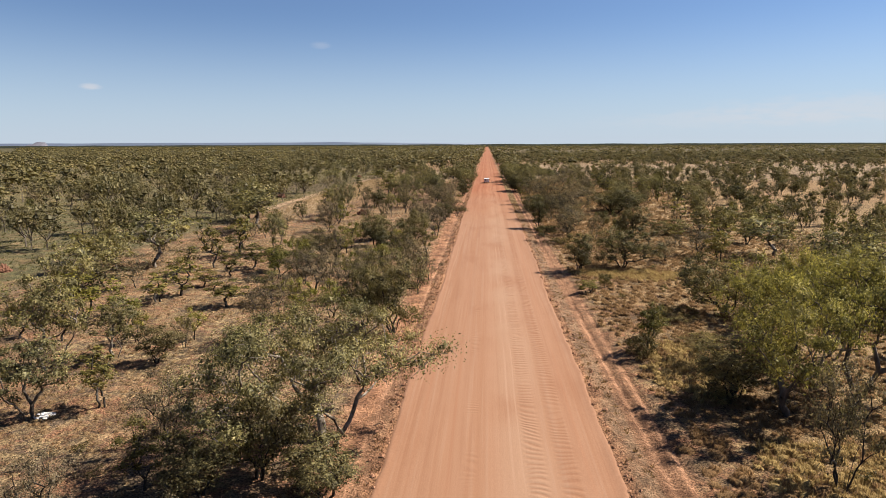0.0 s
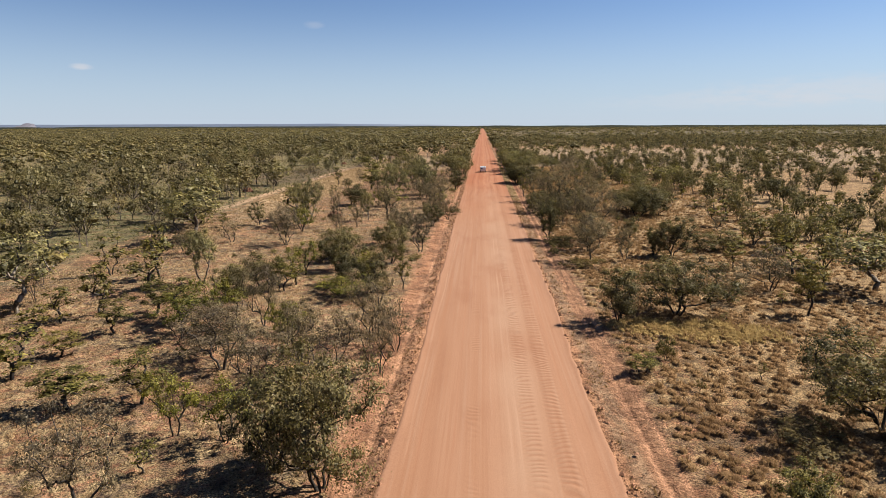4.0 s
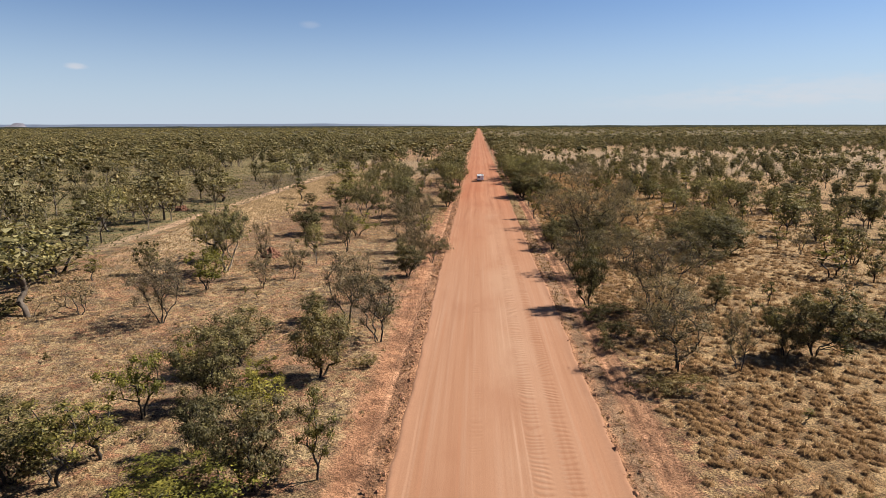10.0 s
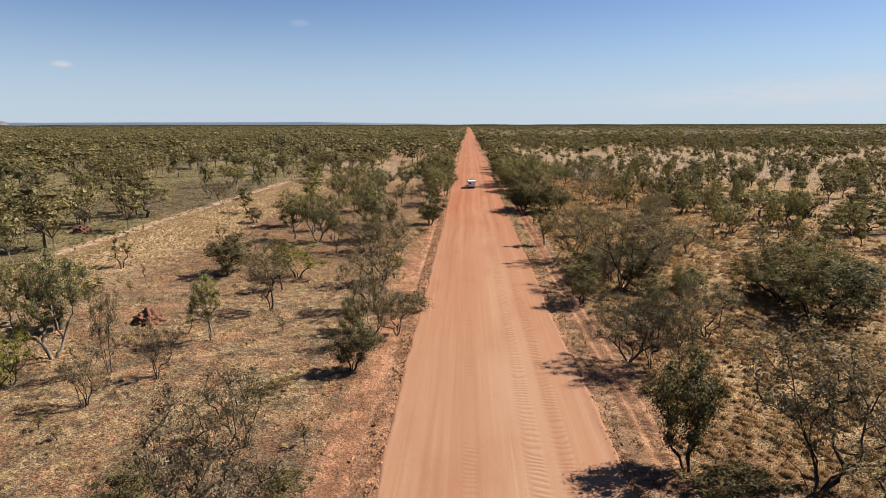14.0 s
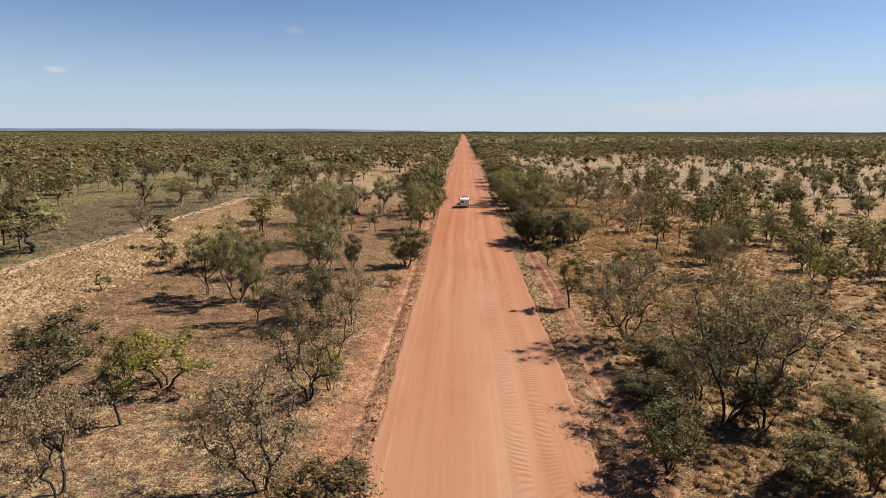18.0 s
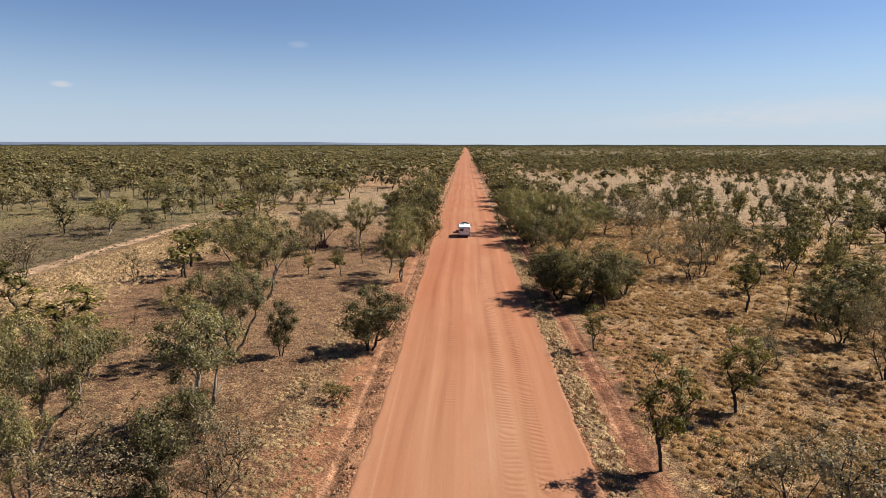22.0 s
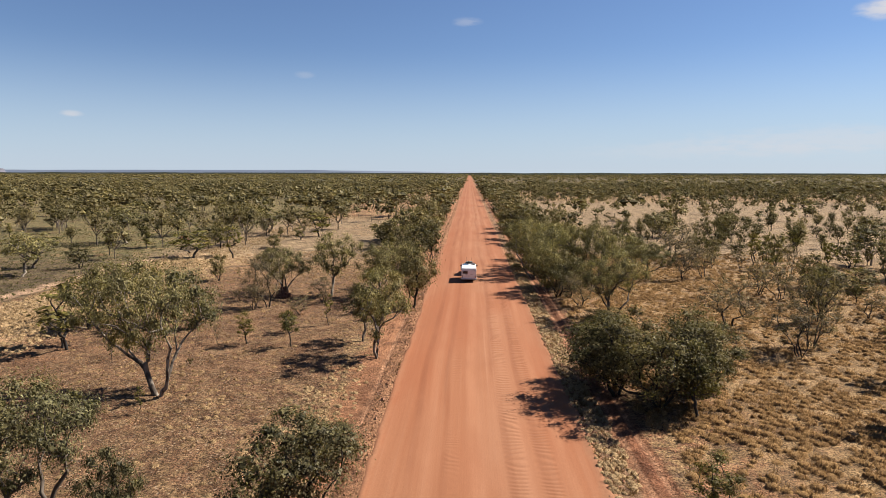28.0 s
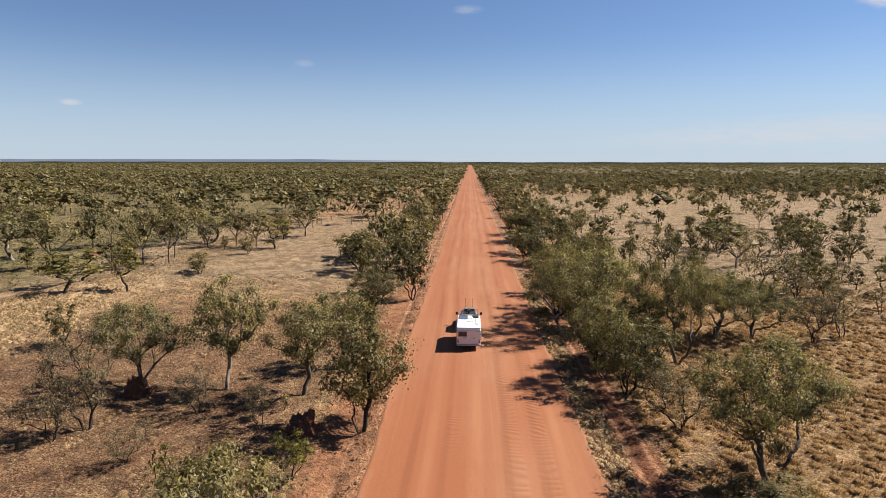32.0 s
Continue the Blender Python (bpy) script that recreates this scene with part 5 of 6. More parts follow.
def domed_grass(name, label, materials, x0, x1, y0, y1, count, chance, wide, tall, blades, seed):
    """Rounded tufts of dry grass, each a small uneven dome with ragged tips."""
    rng = np.random.default_rng(seed)
    x, y = rng.uniform(x0, x1, count), rng.uniform(y0, y1, count)
    keep = rng.random(count) < chance(x, y)
    x, y = x[keep], y[keep]
    n = len(x)
    r = wide * rng.uniform(0.55, 1.25, n)
    h = tall * rng.uniform(0.6, 1.3, n) * (0.6 + 0.4 * r / wide)
    a = np.arange(7) * 6.2832 / 7
    rings = []
    for share, lift in ((1.0, -0.08), (0.62, 0.74)):
        rr = r[:, None] * share * rng.uniform(0.75, 1.2, (n, 7))
        px, py = x[:, None] + rr * np.cos(a), y[:, None] + rr * np.sin(a)
        rings.append(np.stack([px, py, swell(px, py) + h[:, None] * lift * rng.uniform(0.8, 1.15, (n, 7))], -1))
    z = swell(x, y)
    v = np.concatenate([*rings, np.stack([x, y, z + h], -1)[:, None]], 1)
    k, q = np.arange(7), (np.arange(7) + 1) % 7
    f = np.concatenate([np.stack([k, q, 7 + q], 1), np.stack([k, 7 + q, 7 + k], 1), np.stack([7 + k, 7 + q, np.full(7, 14)], 1)])
    f = f[None] + (np.arange(n) * 15)[:, None, None]
    # ragged blades out of the dome
    b = rng.uniform(0, 6.2832, (n, blades))
    inner, outer = r[:, None] * rng.uniform(0.1, 0.75, (n, blades)), r[:, None] * rng.uniform(0.7, 1.45, (n, blades))
    w = 0.085 * r[:, None]
    rise = h[:, None] * rng.uniform(0.7, 2.3, (n, blades))
    fx, fy, fz = x[:, None] + inner * np.cos(b), y[:, None] + inner * np.sin(b), (z + h * 0.35)[:, None] + 0 * b
    tip = np.stack([x[:, None] + outer * np.cos(b), y[:, None] + outer * np.sin(b), z[:, None] + rise], -1)
    leaf = np.stack([np.stack([fx - w * np.sin(b), fy + w * np.cos(b), fz], -1), np.stack([fx + w * np.sin(b), fy - w * np.cos(b), fz], -1), tip], 2).reshape(-1, 3)
    verts = np.concatenate([v.reshape(-1, 3), leaf])
    faces = np.concatenate([f.reshape(-1, 3), np.arange(len(leaf)).reshape(-1, 3) + n * 15])
    which = np.r_[np.zeros(n * 21, int), np.ones(n * blades, int)]
    tagged(new(name, mesh_of(name, verts, faces, materials, which, smooth=True)), label, "grass", kind="stuff")


def tuft_material(name, dark, light, dull):
    m = Mat(name)
    grain = m.noise(13.0, 4.0, (1, 1, 0.45), 0.7)
    c = m.mix(m.step(grain, 0.36, 0.64), dark, light)
    c = m.mix(m.math("MULTIPLY", m.geo.outputs["Random Per Island"], 0.75), c, dull)
    c = m.mix(0.8, c, m.mix(m.step(m.noise(0.22, 4.0), 0.36, 0.64), (0.68, 0.66, 0.64), (1.22, 1.22, 1.18)), "MULTIPLY")
    m.bump(grain, 1.0, 0.12)
    return m.done(c, 0.95, 0.0, 0.05)


TUFT = tuft_material("straw_tufts", (0.092, 0.052, 0.025), (0.215, 0.132, 0.064), (0.134, 0.075, 0.036))
BROWNTUFT = tuft_material("brown_tufts", (0.090, 0.054, 0.028), (0.300, 0.205, 0.110), (0.135, 0.080, 0.042))
GOLDTUFT = tuft_material("golden_tufts", (0.115, 0.063, 0.027), (0.250, 0.152, 0.069), (0.165, 0.094, 0.042))
GOLD = grass_material("golden_blades", (0.125, 0.071, 0.029), (0.285, 0.178, 0.080), (0.180, 0.105, 0.046))


def paddock(x, y):
    return np.clip((x - 12.4) / 2.0, 0.15, 1) * (0.60 + 0.40 * patches(x, y, 0.22, 1.0)) * np.clip(1.45 - x / 55, 0.25, 1)


domed_grass("straw_grass", "dry straw-coloured tussock grass on red soil", [TUFT, STRAW], 12.6, 72, 20, 212, 19500, lambda x, y: paddock(x, y) * np.clip((212 - y) / 20, 0, 1), 0.45, 0.24, 22, 3)
domed_grass("golden_tussocks", "golden tussock grass closely covering the paddock", [GOLDTUFT, GOLD], 12.6, 72, 192, 345, 17500, lambda x, y: paddock(x, y) * np.clip((y - 192) / 20, 0, 1), 0.45, 0.22, 22, 5)
domed_grass("brown_grass", "low brown grass tufts between the trees", [BROWNTUFT, DRYGRASS], -60, -9.4, 20, 345, 26000, lambda x, y: (0.10 + 0.85 * patches(x, y, 0.16, 2.0) ** 2) * np.where((y > 195) & (y < 300) & (x < -12), 0.45, 1.0), 0.27, 0.13, 8, 4)
tussocks("leaf_litter", "fallen leaves, sticks and thin brown grass on the ground", DRYGRASS, -48, -8.6, 30, 320, 28000, lambda x, y: 0.2 + 0.8 * patches(x, y, 0.3, 4.0), 0.14, 5, 22)
PALE = grass_material("pale_grass", (0.190, 0.128, 0.068), (0.370, 0.265, 0.150), (0.265, 0.178, 0.098))
PALETUFT = tuft_material("pale_tufts", (0.170, 0.112, 0.060), (0.340, 0.240, 0.135), (0.250, 0.165, 0.088))
domed_grass("verge_tufts", "straw grass tufts lining the road edge", [PALETUFT, PALE], 8.3, 10.5, 200, 335, 2300, lambda x, y: np.clip((y - 200) / 20, 0, 1) * (0.35 + 0.65 * patches(x, y, 0.5, 1.5)), 0.26, 0.16, 10, 33)
domed_grass("roadside_tufts", "golden grass tufts beside the verge", [PALETUFT, PALE], -14.5, -8.6, 206, 262, 900, lambda x, y: patches(x, y, 0.35, 3.3), 0.24, 0.12, 26, 34)
domed_grass("golden_grass", "pale golden grass on the bank beside an old track", [PALETUFT, PALE], -61.5, -42, 190, 325, 7000, lambda x, y: np.clip((-44 - x) / 6, 0, 1) * np.clip((y - 190) / 30, 0, 1) * (0.4 + 0.6 * patches(x, y, 0.3, 2.2)), 0.37, 0.21, 18, 31)
tussocks("bank_grass", "pale dry grass on the bank of an old track", PALE, -62, -50, 60, 430, 9000, lambda x, y: 0.3 + 0.7 * patches(x, y, 0.2, 3.0), 0.32, 6, 6)


def blob(x, y, x0, y0, rx, ry):
    return np.clip(1.6 * (1 - ((x - x0) / rx) ** 2 - ((y - y0) / ry) ** 2), 0, 1)


YELLOW = grass_material("yellow_grass", (0.170, 0.112, 0.042), (0.390, 0.275, 0.118), (0.260, 0.180, 0.072))
YELLOWTUFT = tuft_material("yellow_tufts", (0.150, 0.098, 0.038), (0.330, 0.230, 0.100), (0.240, 0.162, 0.066))
domed_grass("tall_grass", "patch of taller yellow-green grass beside the road", [YELLOWTUFT, YELLOW], 13, 40, 28, 106, 10800, lambda x, y: np.maximum(np.maximum(blob(x, y, 23, 90.5, 8.5, 3.6), blob(x, y, 17, 92, 4, 3)), 0.7 * np.maximum(blob(x, y, 17.5, 52, 4, 8), blob(x, y, 22, 35, 6, 5))), 0.42, 0.30, 24, 8)
tussocks("verge_grass", "straw grass lining both edges of the gravel road", STRAW, 8.35, 10.4, 30, 345, 7000, lambda x, y: np.clip((y - 120) / 120, 0.12, 0.9) * (0.3 + 0.7 * patches(x, y, 0.5, 5.0)), 0.22, 6, 9)
tussocks("edge_grass", "brown tufts along the left windrow of the road", DRYGRASS, -7.5, -6.35, 30, 345, 1500, lambda x, y: 0.15 + 0.75 * patches(x, y, 0.6, 2.5) ** 2, 0.19, 6, 10)


MEADOW = grass_material("meadow_grass", (0.052, 0.050, 0.018), (0.150, 0.135, 0.058), (0.105, 0.090, 0.042))
tussocks("meadow_grass", "short olive-green grass in the clearing past the old track", MEADOW, -125, -66, 90, 430, 17000, lambda x, y: 0.25 + 0.75 * patches(x, y, 0.14, 1.0), 0.30, 6, 15)


def clods(name, label, material, spots, size, seed):
    """Small broken lumps of earth, lying loose."""
    rng = np.random.default_rng(seed)
    bv = np.array([[1, 0, 0], [0, 1, 0], [-1, 0, 0], [0, -1, 0], [0, 0, 1], [0, 0, -0.6]])
    bf = np.array([[0, 1, 4], [1, 2, 4], [2, 3, 4], [3, 0, 4], [1, 0, 5], [2, 1, 5], [3, 2, 5], [0, 3, 5]])
    n = len(spots)
    r = size * rng.gamma(2.0, 0.5, n)
    v = bv[None] * r[:, None, None] * rng.uniform(0.6, 1.3, (n, 6, 1)) * np.array([1.0, 1.0, 0.65])
    turn = rng.uniform(0, 1.57, n)
    c, t = np.cos(turn)[:, None], np.sin(turn)[:, None]
    v = np.stack([v[..., 0] * c - v[..., 1] * t, v[..., 0] * t + v[..., 1] * c, v[..., 2]], -1)
    v[..., :2] += spots[:, None]
    v[..., 2] += (np.maximum(swell(spots[:, 0], spots[:, 1]), 0.0) + r * 0.3)[:, None]
    f = (bf[None] + (np.arange(n) * 6)[:, None, None]).reshape(-1, 3)
    tagged(new(name, mesh_of(name, v.reshape(-1, 3), f, [material])), label, "clods", kind="stuff")


scatter = np.random.default_rng(61)
both = scatter.random(5200) < 0.55
clod_x = np.where(both, -6.25 - np.abs(scatter.normal(0, 0.7, 5200)), 8.15 + np.abs(scatter.normal(0, 0.6, 5200)))
CLOD = Mat("red_clods")
CLOD = CLOD.done(CLOD.mix(CLOD.geo.outputs["Random Per Island"], (0.120, 0.054, 0.030), (0.270, 0.140, 0.084)), 0.95, 0.0, 0.1)
clods("windrow_clods", "loose red clods and stones along the graded road edges", CLOD, np.stack([clod_x, scatter.uniform(28, 330, 5200)], 1), 0.065, 62)


# ---- termite mounds ----
def termite_mound(x, y, wide, tall, seed):
    """One lumpy clay mass with knobs and flutes."""
    bm = bmesh.new()
    bmesh.ops.create_icosphere(bm, subdivisions=5, radius=1.0)
    shift = Vector((seed * 3.1, seed * 1.7, 0))
    for v in bm.verts:
        p = v.co.copy()
        d, _ = noise.voronoi(p * 2.6 + shift)
        e, _ = noise.voronoi(p * 6.0 + shift * 2)
        knob = 0.55 - d[0] * 0.9 + 0.22 * (0.5 - e[0])
        rough = noise.fractal(p * 6.5 + shift, 0.8, 2.1, 5)
        spread = 1.0 + 0.35 * max(0.0, 0.5 - p.z)
        r = (0.80 + 0.50 * knob + 0.08 * rough) * spread
        lift = 0.80 + 0.45 * noise.noise(Vector((p.x * 1.5, p.y * 1.5, 0)) + shift)
        v.co = Vector((p.x * r * wide * 0.46, p.y * r * wide * 0.46, max(-0.12, p.z * r * tall * 0.85 * max(0.40, lift))))
    for f in bm.faces:
        f.smooth = True
    me = bpy.data.meshes.new("termite_mound")
    bm.to_mesh(me)
    bm.free()
    me.materials.append(MOUND)
    ob = new("termite_mound", me)
    ob.location = (x, y, float(swell(np.array(x), np.array(y))))
    tagged(ob, "lumpy red clay termite mound on bare ground", "termite mound", "termite mounds")


termite_mound(-34.9, 169.5, 3.35, 2.05, 3)
termite_mound(-76.5, 223.5, 3.82, 2.05, 5)
termite_mound(-27.1, 293.2, 2.40, 2.18, 6)
termite_mound(-11.6, 286.6, 2.57, 2.40, 7)
termite_mound(-75.2, 88.4, 2.40, 1.64, 8)
termite_mound(-76.7, 366.2, 3.20, 2.01, 10)


# ---- pale ash heap on the burnt ground ----
bm = bmesh.new()
bmesh.ops.create_icosphere(bm, subdivisions=4, radius=1.0)
for v in bm.verts:
    r = 0.75 + 0.35 * noise.noise(v.co * 2.1) + 0.15 * noise.noise(v.co * 6.0)
    v.co = Vector((v.co.x * r * 0.85, v.co.y * r * 0.70, max(-0.05, v.co.z * r * 0.22 + 0.05 * noise.noise(v.co * 9.0))))
ash = bpy.data.meshes.new("ash_heap")
bm.to_mesh(ash)
bm.free()
ash_mat = Mat("white_ash")
ash.materials.append(ash_mat.done(ash_mat.mix(ash_mat.noise(5.0, 5.0), (0.42, 0.39, 0.36), (0.72, 0.70, 0.68)), 0.95))
ash_heap = new("ash_heap", ash)
ash_heap.location = (-32.0, 39.6, float(swell(np.array(-32.0), np.array(39.6))))
tagged(ash_heap, "small pale white ash heap on brown ground", "ash heap")

# ---- the vehicle and its caravan ----
WHITE = plain("white_panel", (0.74, 0.735, 0.72), 0.35, 0.0, 0.5, 0.12)
GREYTRIM = plain("grey_trim", (0.305, 0.305, 0.315), 0.5)
BLACK = plain("black_plastic", (0.024, 0.024, 0.026), 0.5, 0.0, 0.4, 0.25)
TINT = plain("tinted_acrylic", (0.019, 0.021, 0.025), 0.08, 0.0, 0.6, 0.03)
RUBBER = plain("tyre_rubber", (0.021, 0.019, 0.018), 0.9, 0.0, 0.2, 0.4)
STEEL = plain("galvanised_steel", (0.429, 0.429, 0.438), 0.4, 0.9)
REDLENS = plain("red_lens", (0.400, 0.024, 0.017), 0.2)
SOLAR = plain("solar_cells", (0.057, 0.067, 0.091), 0.12, 0.0, 0.7, 0.1)
SILVER = plain("silver_paint", (0.315, 0.319, 0.324), 0.3, 0.6, 0.5, 0.2)


def wheel(parent, x, y, radius, width):
    tyre = part("wheel", ring(radius, radius * 0.58, width, (x, y, radius)), RUBBER, parent, "dusty black tyre on a steel rim")
    part("rim", dish(radius * 0.60, width * 0.7, (x, y, radius)), STEEL, tyre, "steel rim")


def ring(outer, inner, width, at):
    bm = bmesh.new()
    seg = 28
    prof = ((inner, -0.46), (outer * 0.93, -0.5), (outer, -0.36), (outer, 0.36), (outer * 0.93, 0.5), (inner, 0.46))
    loops = []
    for s in range(seg):
        a = 2 * math.pi * s / seg
        loops.append([bm.verts.new((at[0] + q * width, at[1] + r * math.cos(a), at[2] + r * math.sin(a))) for r, q in prof])
    for s in range(seg):
        p, q = loops[s], loops[(s + 1) % seg]
        for k in range(len(prof)):
            j = (k + 1) % len(prof)
            bm.faces.new((p[k], p[j], q[j], q[k]))
    bmesh.ops.recalc_face_normals(bm, faces=bm.faces[:])
    return bm


def dish(radius, width, at):
    bm = bmesh.new()
    bmesh.ops.create_cone(bm, cap_ends=True, segments=20, radius1=radius, radius2=radius * 0.82, depth=width)
    bmesh.ops.transform(bm, matrix=Matrix.Translation(at) @ Matrix.Rotation(radians(90), 4, "Y"), verts=bm.verts[:])
    return bm


def outline(points, x0, x1, bevel=0.0):
    """A solid with a side outline in y and z, from x0 to x1."""
    bm = bmesh.new()
    a = [bm.verts.new((x0, y, z)) for y, z in points]
    b = [bm.verts.new((x1, y, z)) for y, z in points]
    bm.faces.new(a), bm.faces.new(b[::-1])
    for k in range(len(points)):
        j = (k + 1) % len(points)
        bm.faces.new((a[j], a[k], b[k], b[j]))
    bmesh.ops.recalc_face_normals(bm, faces=bm.faces[:])
    if bevel:
        bmesh.ops.bevel(bm, geom=bm.edges[:], offset=bevel, segments=2, profile=0.6, affect="EDGES")
    return bm


def caravan(x, y, z):
    """Built with its rear wall at y = 0 and its front towards +y."""
    top = new("caravan")
    w = 2.45
    part("body", outline([(0.0, 0.62), (0.0, 2.10), (5.1, 2.10), (5.35, 1.55), (5.1, 0.62)], -w / 2, w / 2, 0.05), WHITE, top, "white composite caravan body")
    roof = part("roof", outline([(0.03, 2.10), (0.10, 2.38), (4.9, 2.38), (5.05, 2.10)], -w / 2 + 0.03, w / 2 - 0.03, 0.06), WHITE, top, "white pop-top roof")
    part("skirt", block((w + 0.02, 5.0, 0.16), (0, 2.55, 0.62), 0.03), GREYTRIM, top, "grey checker-plate skirt")
    part("roof_rail", rod((-w / 2 + 0.05, 0.02, 2.11), (w / 2 - 0.05, 0.02, 2.11), 0.03), GREYTRIM, top)
    win = part("rear_window", block((0.80, 0.05, 0.46), (-0.62, -0.02, 1.70), 0.04), TINT, top, "dark tinted rear window")
    for sx in (-1.04, -0.20):
        part("frame", block((0.05, 0.07, 0.52), (sx, -0.02, 1.70), 0.015), GREYTRIM, win)
    for sz in (1.46, 1.94):
        part("frame", block((0.86, 0.07, 0.05), (-0.62, -0.02, sz), 0.015), GREYTRIM, win)
    for sx in (-0.42, 0.46):
        part("stripe", block((0.36, 0.012, 0.055), (sx, -0.008, 1.30), 0.004), BLACK, top, "dark decal bar")
    part("stripe", block((0.30, 0.012, 0.07), (0.95, -0.008, 1.98), 0.004), GREYTRIM, top, "grey decal bar")
    part("number_plate", block((0.40, 0.02, 0.12), (0.02, -0.015, 1.06), 0.006), plain("plate_white", (0.66, 0.64, 0.58), 0.4), top, "pale plate with blank bar")
    for s in (-1, 1):
        part("tail_light", block((0.12, 0.06, 0.14), (s * 1.08, -0.03, 0.92), 0.02), REDLENS, top, "dark red tail light")
        part("reversing_light", block((0.14, 0.06, 0.16), (s * 1.07, -0.03, 1.10), 0.02), STEEL, top, "clear reversing light")
        part("light_bezel", block((0.20, 0.03, 0.40), (s * 1.08, -0.014, 1.01), 0.02), GREYTRIM, top)
        for y0 in (2.35, 3.15):
            wheel(top, s * 1.06, y0, 0.37, 0.25)
        part("mudguard", block((0.10, 1.75, 0.16), (s * 1.21, 2.75, 0.86), 0.04), BLACK, top)
        part("side_window", block((0.05, 1.0, 0.5), (s * 1.22, 1.2, 1.66), 0.03), TINT, top, "dark side window")
        part("side_window", block((0.05, 0.8, 0.5), (s * 1.22, 4.1, 1.66), 0.03), TINT, top, "dark side window")
    part("rear_bumper", block((2.40, 0.14, 0.15), (0, -0.06, 0.58), 0.03), GREYTRIM, top, "grey steel rear bumper")
    part("awning", rod((-1.28, 0.7, 2.02), (-1.28, 4.4, 2.02), 0.075, 10), GREYTRIM, top, "rolled grey awning")
    part("solar_panel", block((0.95, 1.45, 0.04), (-0.60, 3.9, 2.42), 0.01), SOLAR, top, "dark solar panel")
    for hx, hy, sx, sy in ((0.15, 3.9, 0.55, 0.55), (0.20, 2.35, 0.62, 0.52)):
        hatch = part("roof_hatch", block((sx, sy, 0.10), (hx, hy, 2.43), 0.03), WHITE, top, "raised white roof hatch")
        part("seal", block((sx + 0.08, sy + 0.08, 0.03), (hx, hy, 2.395), 0.01), GREYTRIM, hatch)
    part("air_conditioner", block((0.66, 0.95, 0.20), (0.72, 4.25, 2.47), 0.07), BLACK, top, "dark rooftop air conditioner")
    part("roof_cable", rod((0.72, 1.5, 2.40), (0.72, 3.6, 2.40), 0.03), GREYTRIM, top)
    part("vent", block((0.22, 0.30, 0.09), (0.86, 1.35, 2.42), 0.03), GREYTRIM, top)
    for s in (-1, 1):
        part("drawbar", rod((s * 0.75, 5.1, 0.52), (0, 6.6, 0.52), 0.05), STEEL, top, "steel drawbar")
    part("gas_bottle", rod((0.28, 5.55, 0.58), (0.28, 5.55, 1.10), 0.15, 14), GREYTRIM, top)
    part("gas_bottle", rod((-0.28, 5.55, 0.58), (-0.28, 5.55, 1.10), 0.15, 14), GREYTRIM, top)
    part("jockey_wheel", rod((0.22, 6.2, 0.25), (0.22, 6.2, 0.95), 0.03), STEEL, top)
    top.matrix_world = pose(x, y, z)
    return tagged(top, "white pop-top touring caravan coupled behind a four-wheel drive", "caravan")


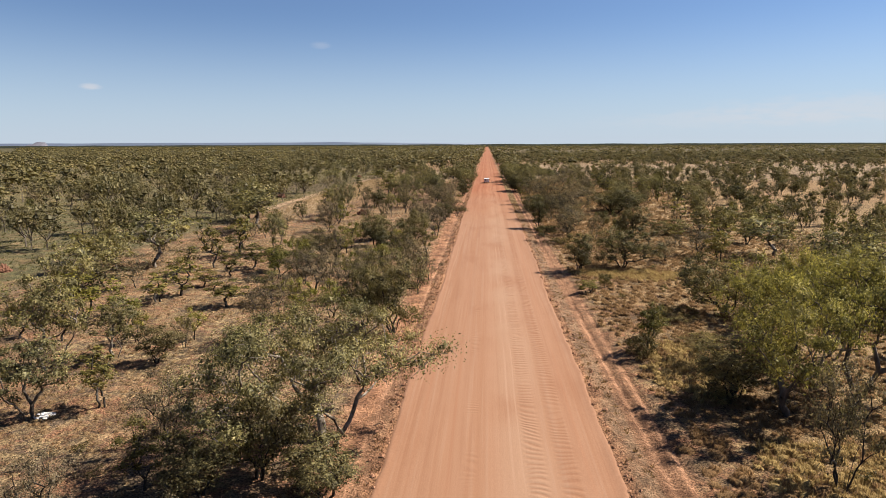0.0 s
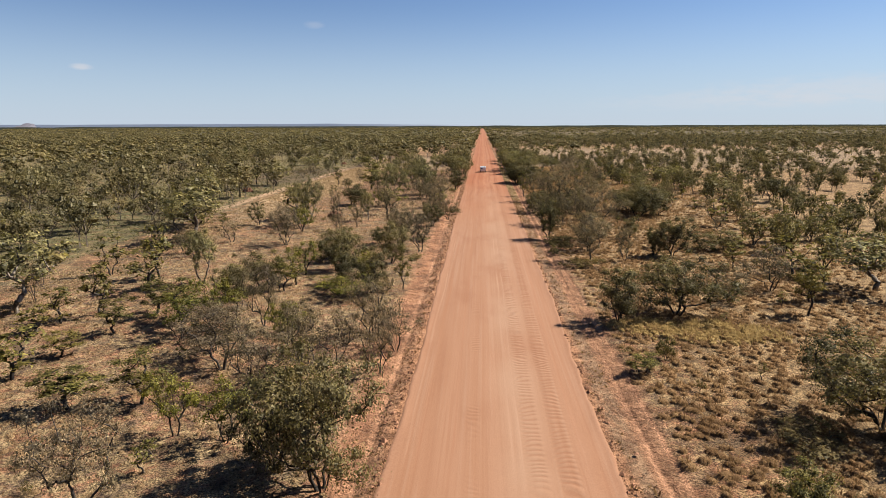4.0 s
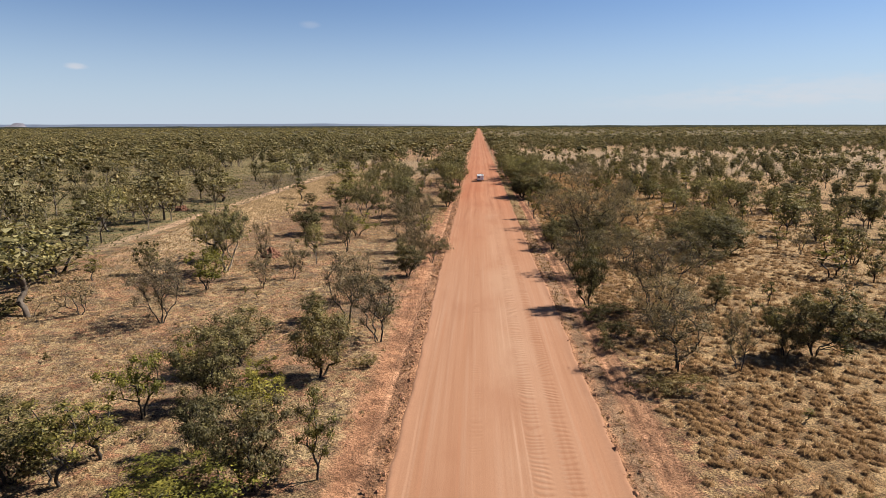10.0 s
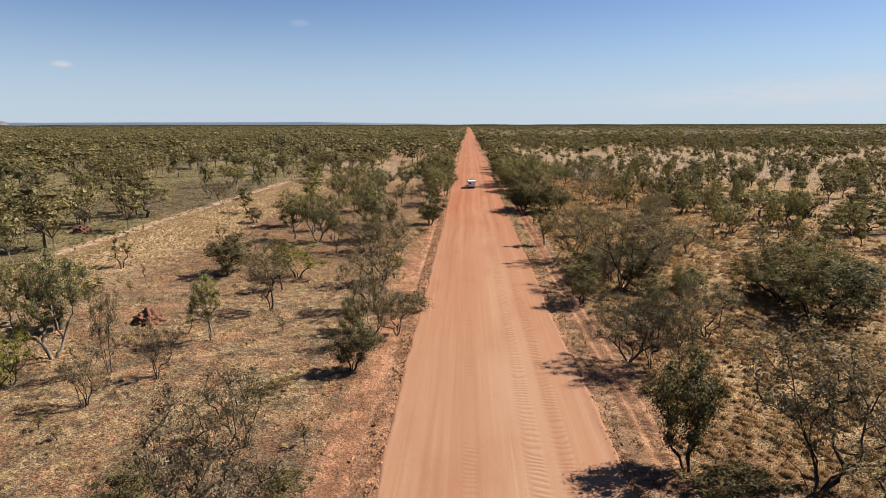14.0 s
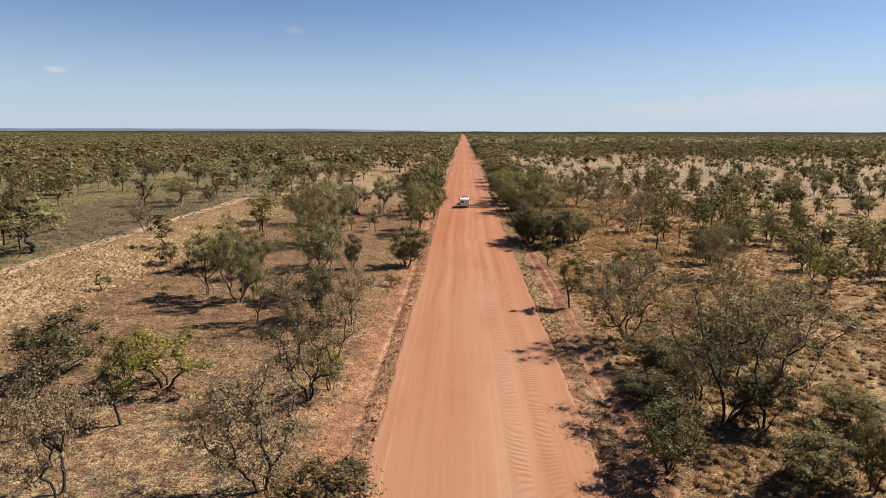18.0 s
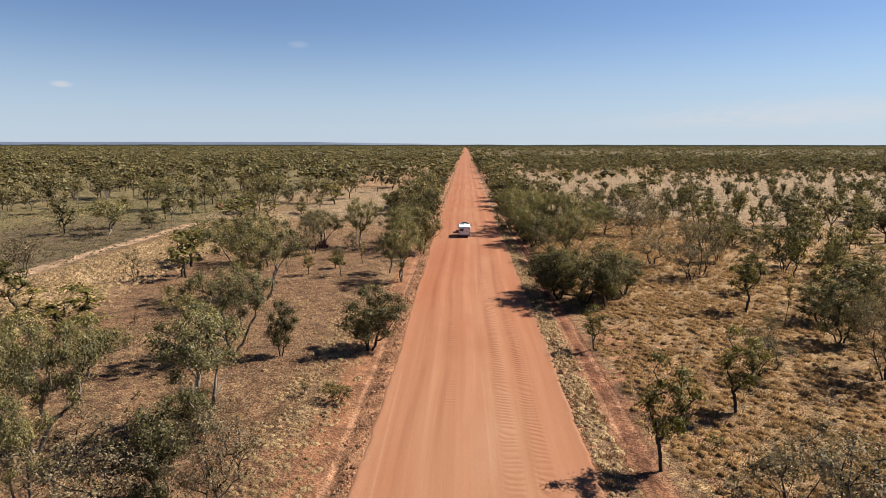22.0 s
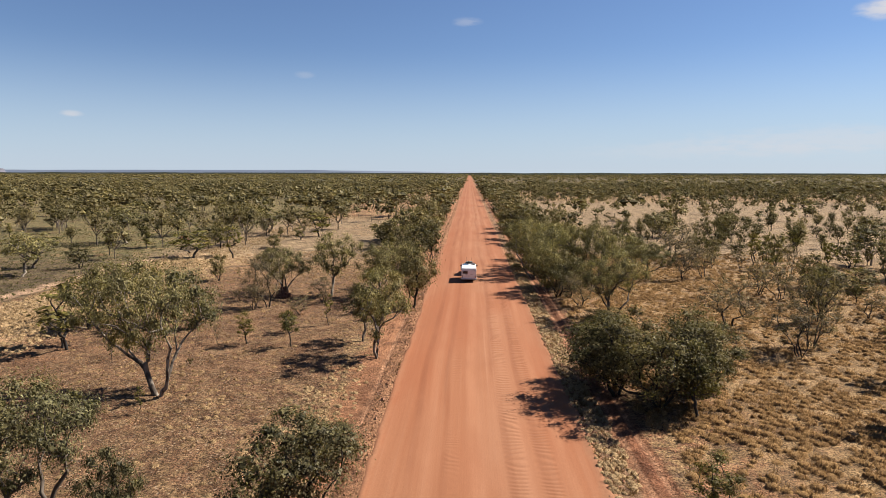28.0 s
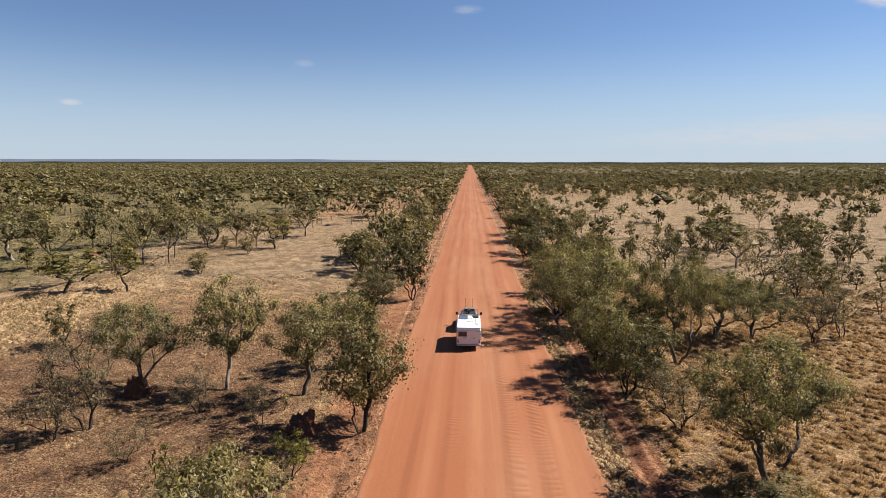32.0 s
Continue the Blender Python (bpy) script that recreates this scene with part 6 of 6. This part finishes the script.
def four_wheel_drive(x, y, z):
    """Rear at y = 0, bonnet towards +y."""
    top = new("four_wheel_drive")
    w = 1.94
    part("body", outline([(0.0, 0.50), (-0.05, 0.85), (0.0, 1.12), (3.3, 1.12), (4.75, 1.02), (4.90, 0.62), (4.80, 0.45)], -w / 2, w / 2, 0.06), SILVER, top, "dusty silver car body")
    cabin = outline([(0.02, 1.10), (0.22, 1.84), (2.55, 1.86), (3.42, 1.10)], -w / 2 + 0.05, w / 2 - 0.05, 0.08)
    part("cabin", cabin, SILVER, top)
    part("rear_window", block((1.42, 0.05, 0.48), (0, 0.09, 1.50), 0.04), TINT, top, "tinted rear glass")
    ws = block((1.55, 0.05, 0.95), (0, 0, 0), 0.03)
    bmesh.ops.transform(ws, matrix=pose(0, 3.02, 1.50, 49, 0, 0), verts=ws.verts[:])
    part("windscreen", ws, TINT, top, "dark windscreen")
    for s in (-1, 1):
        part("side_glass", block((0.04, 2.2, 0.42), (s * 0.93, 1.45, 1.50), 0.03), TINT, top, "dark side glass")
        for y0 in (0.95, 3.85):
            wheel(top, s * 0.86, y0, 0.40, 0.27)
            part("wheel_arch", block((0.09, 1.0, 0.14), (s * 0.98, y0, 0.88), 0.04), BLACK, top)
        arm = part("mirror_arm", rod((s * 0.95, 2.95, 1.25), (s * 1.38, 2.98, 1.30), 0.03), BLACK, top)
        part("mirror", block((0.26, 0.12, 0.32), (s * 1.42, 2.98, 1.34), 0.04), BLACK, arm, "wide black towing mirror")
        part("tail_light", block((0.14, 0.05, 0.36), (s * 0.84, -0.05, 0.98), 0.02), REDLENS, top, "red tail light")
        part("headlight", block((0.36, 0.10, 0.18), (s * 0.70, 4.80, 0.86), 0.03), STEEL, top, "clear headlight")
        part("aerial", rod((s * 0.42, 4.86, 1.0), (s * 0.42, 4.90, 2.75), 0.014, 6), BLACK, top, "tall whip aerial")
    part("rear_bumper", block((1.86, 0.22, 0.22), (0, -0.06, 0.58), 0.05), BLACK, top)
    part("bull_bar", block((1.80, 0.16, 0.46), (0, 4.98, 0.72), 0.06), BLACK, top, "black steel bull bar")
    part("spare_wheel", dish(0.36, 0.22, (0, 1.0, 2.10)), RUBBER, top)
    rack = part("roof_rack", block((1.42, 0.05, 0.05), (0, 0.35, 2.0), 0.01), BLACK, top, "black steel roof rack")
    for k in range(7):
        part("slat", block((1.40, 0.07, 0.03), (0, 0.62 + 0.28 * k, 1.98), 0.008), BLACK, rack)
    for s in (-1, 1):
        part("side_rail", block((0.05, 2.05, 0.09), (s * 0.72, 1.38, 2.0), 0.012), BLACK, rack)
        for y0 in (0.6, 2.1):
            part("foot", block((0.05, 0.08, 0.16), (s * 0.70, y0, 1.90), 0.01), BLACK, rack)
    part("roof_bag", block((1.15, 0.95, 0.26), (0.05, 1.95, 2.13), 0.08), plain("canvas", (0.10, 0.095, 0.085), 0.9, 0.0, 0.2), top, "dark canvas roof bag")
    part("snorkel", rod((0.94, 3.2, 1.05), (0.94, 2.72, 1.95), 0.045), BLACK, top, "black snorkel")
    top.matrix_world = pose(x, y, z)
    return tagged(top, "dusty silver four-wheel drive with roof rack towing a caravan", "car")


VAN_X, VAN_Y = 0.15, 305.8
caravan(VAN_X, VAN_Y, 0.108)
four_wheel_drive(VAN_X, VAN_Y + 6.95, 0.108)
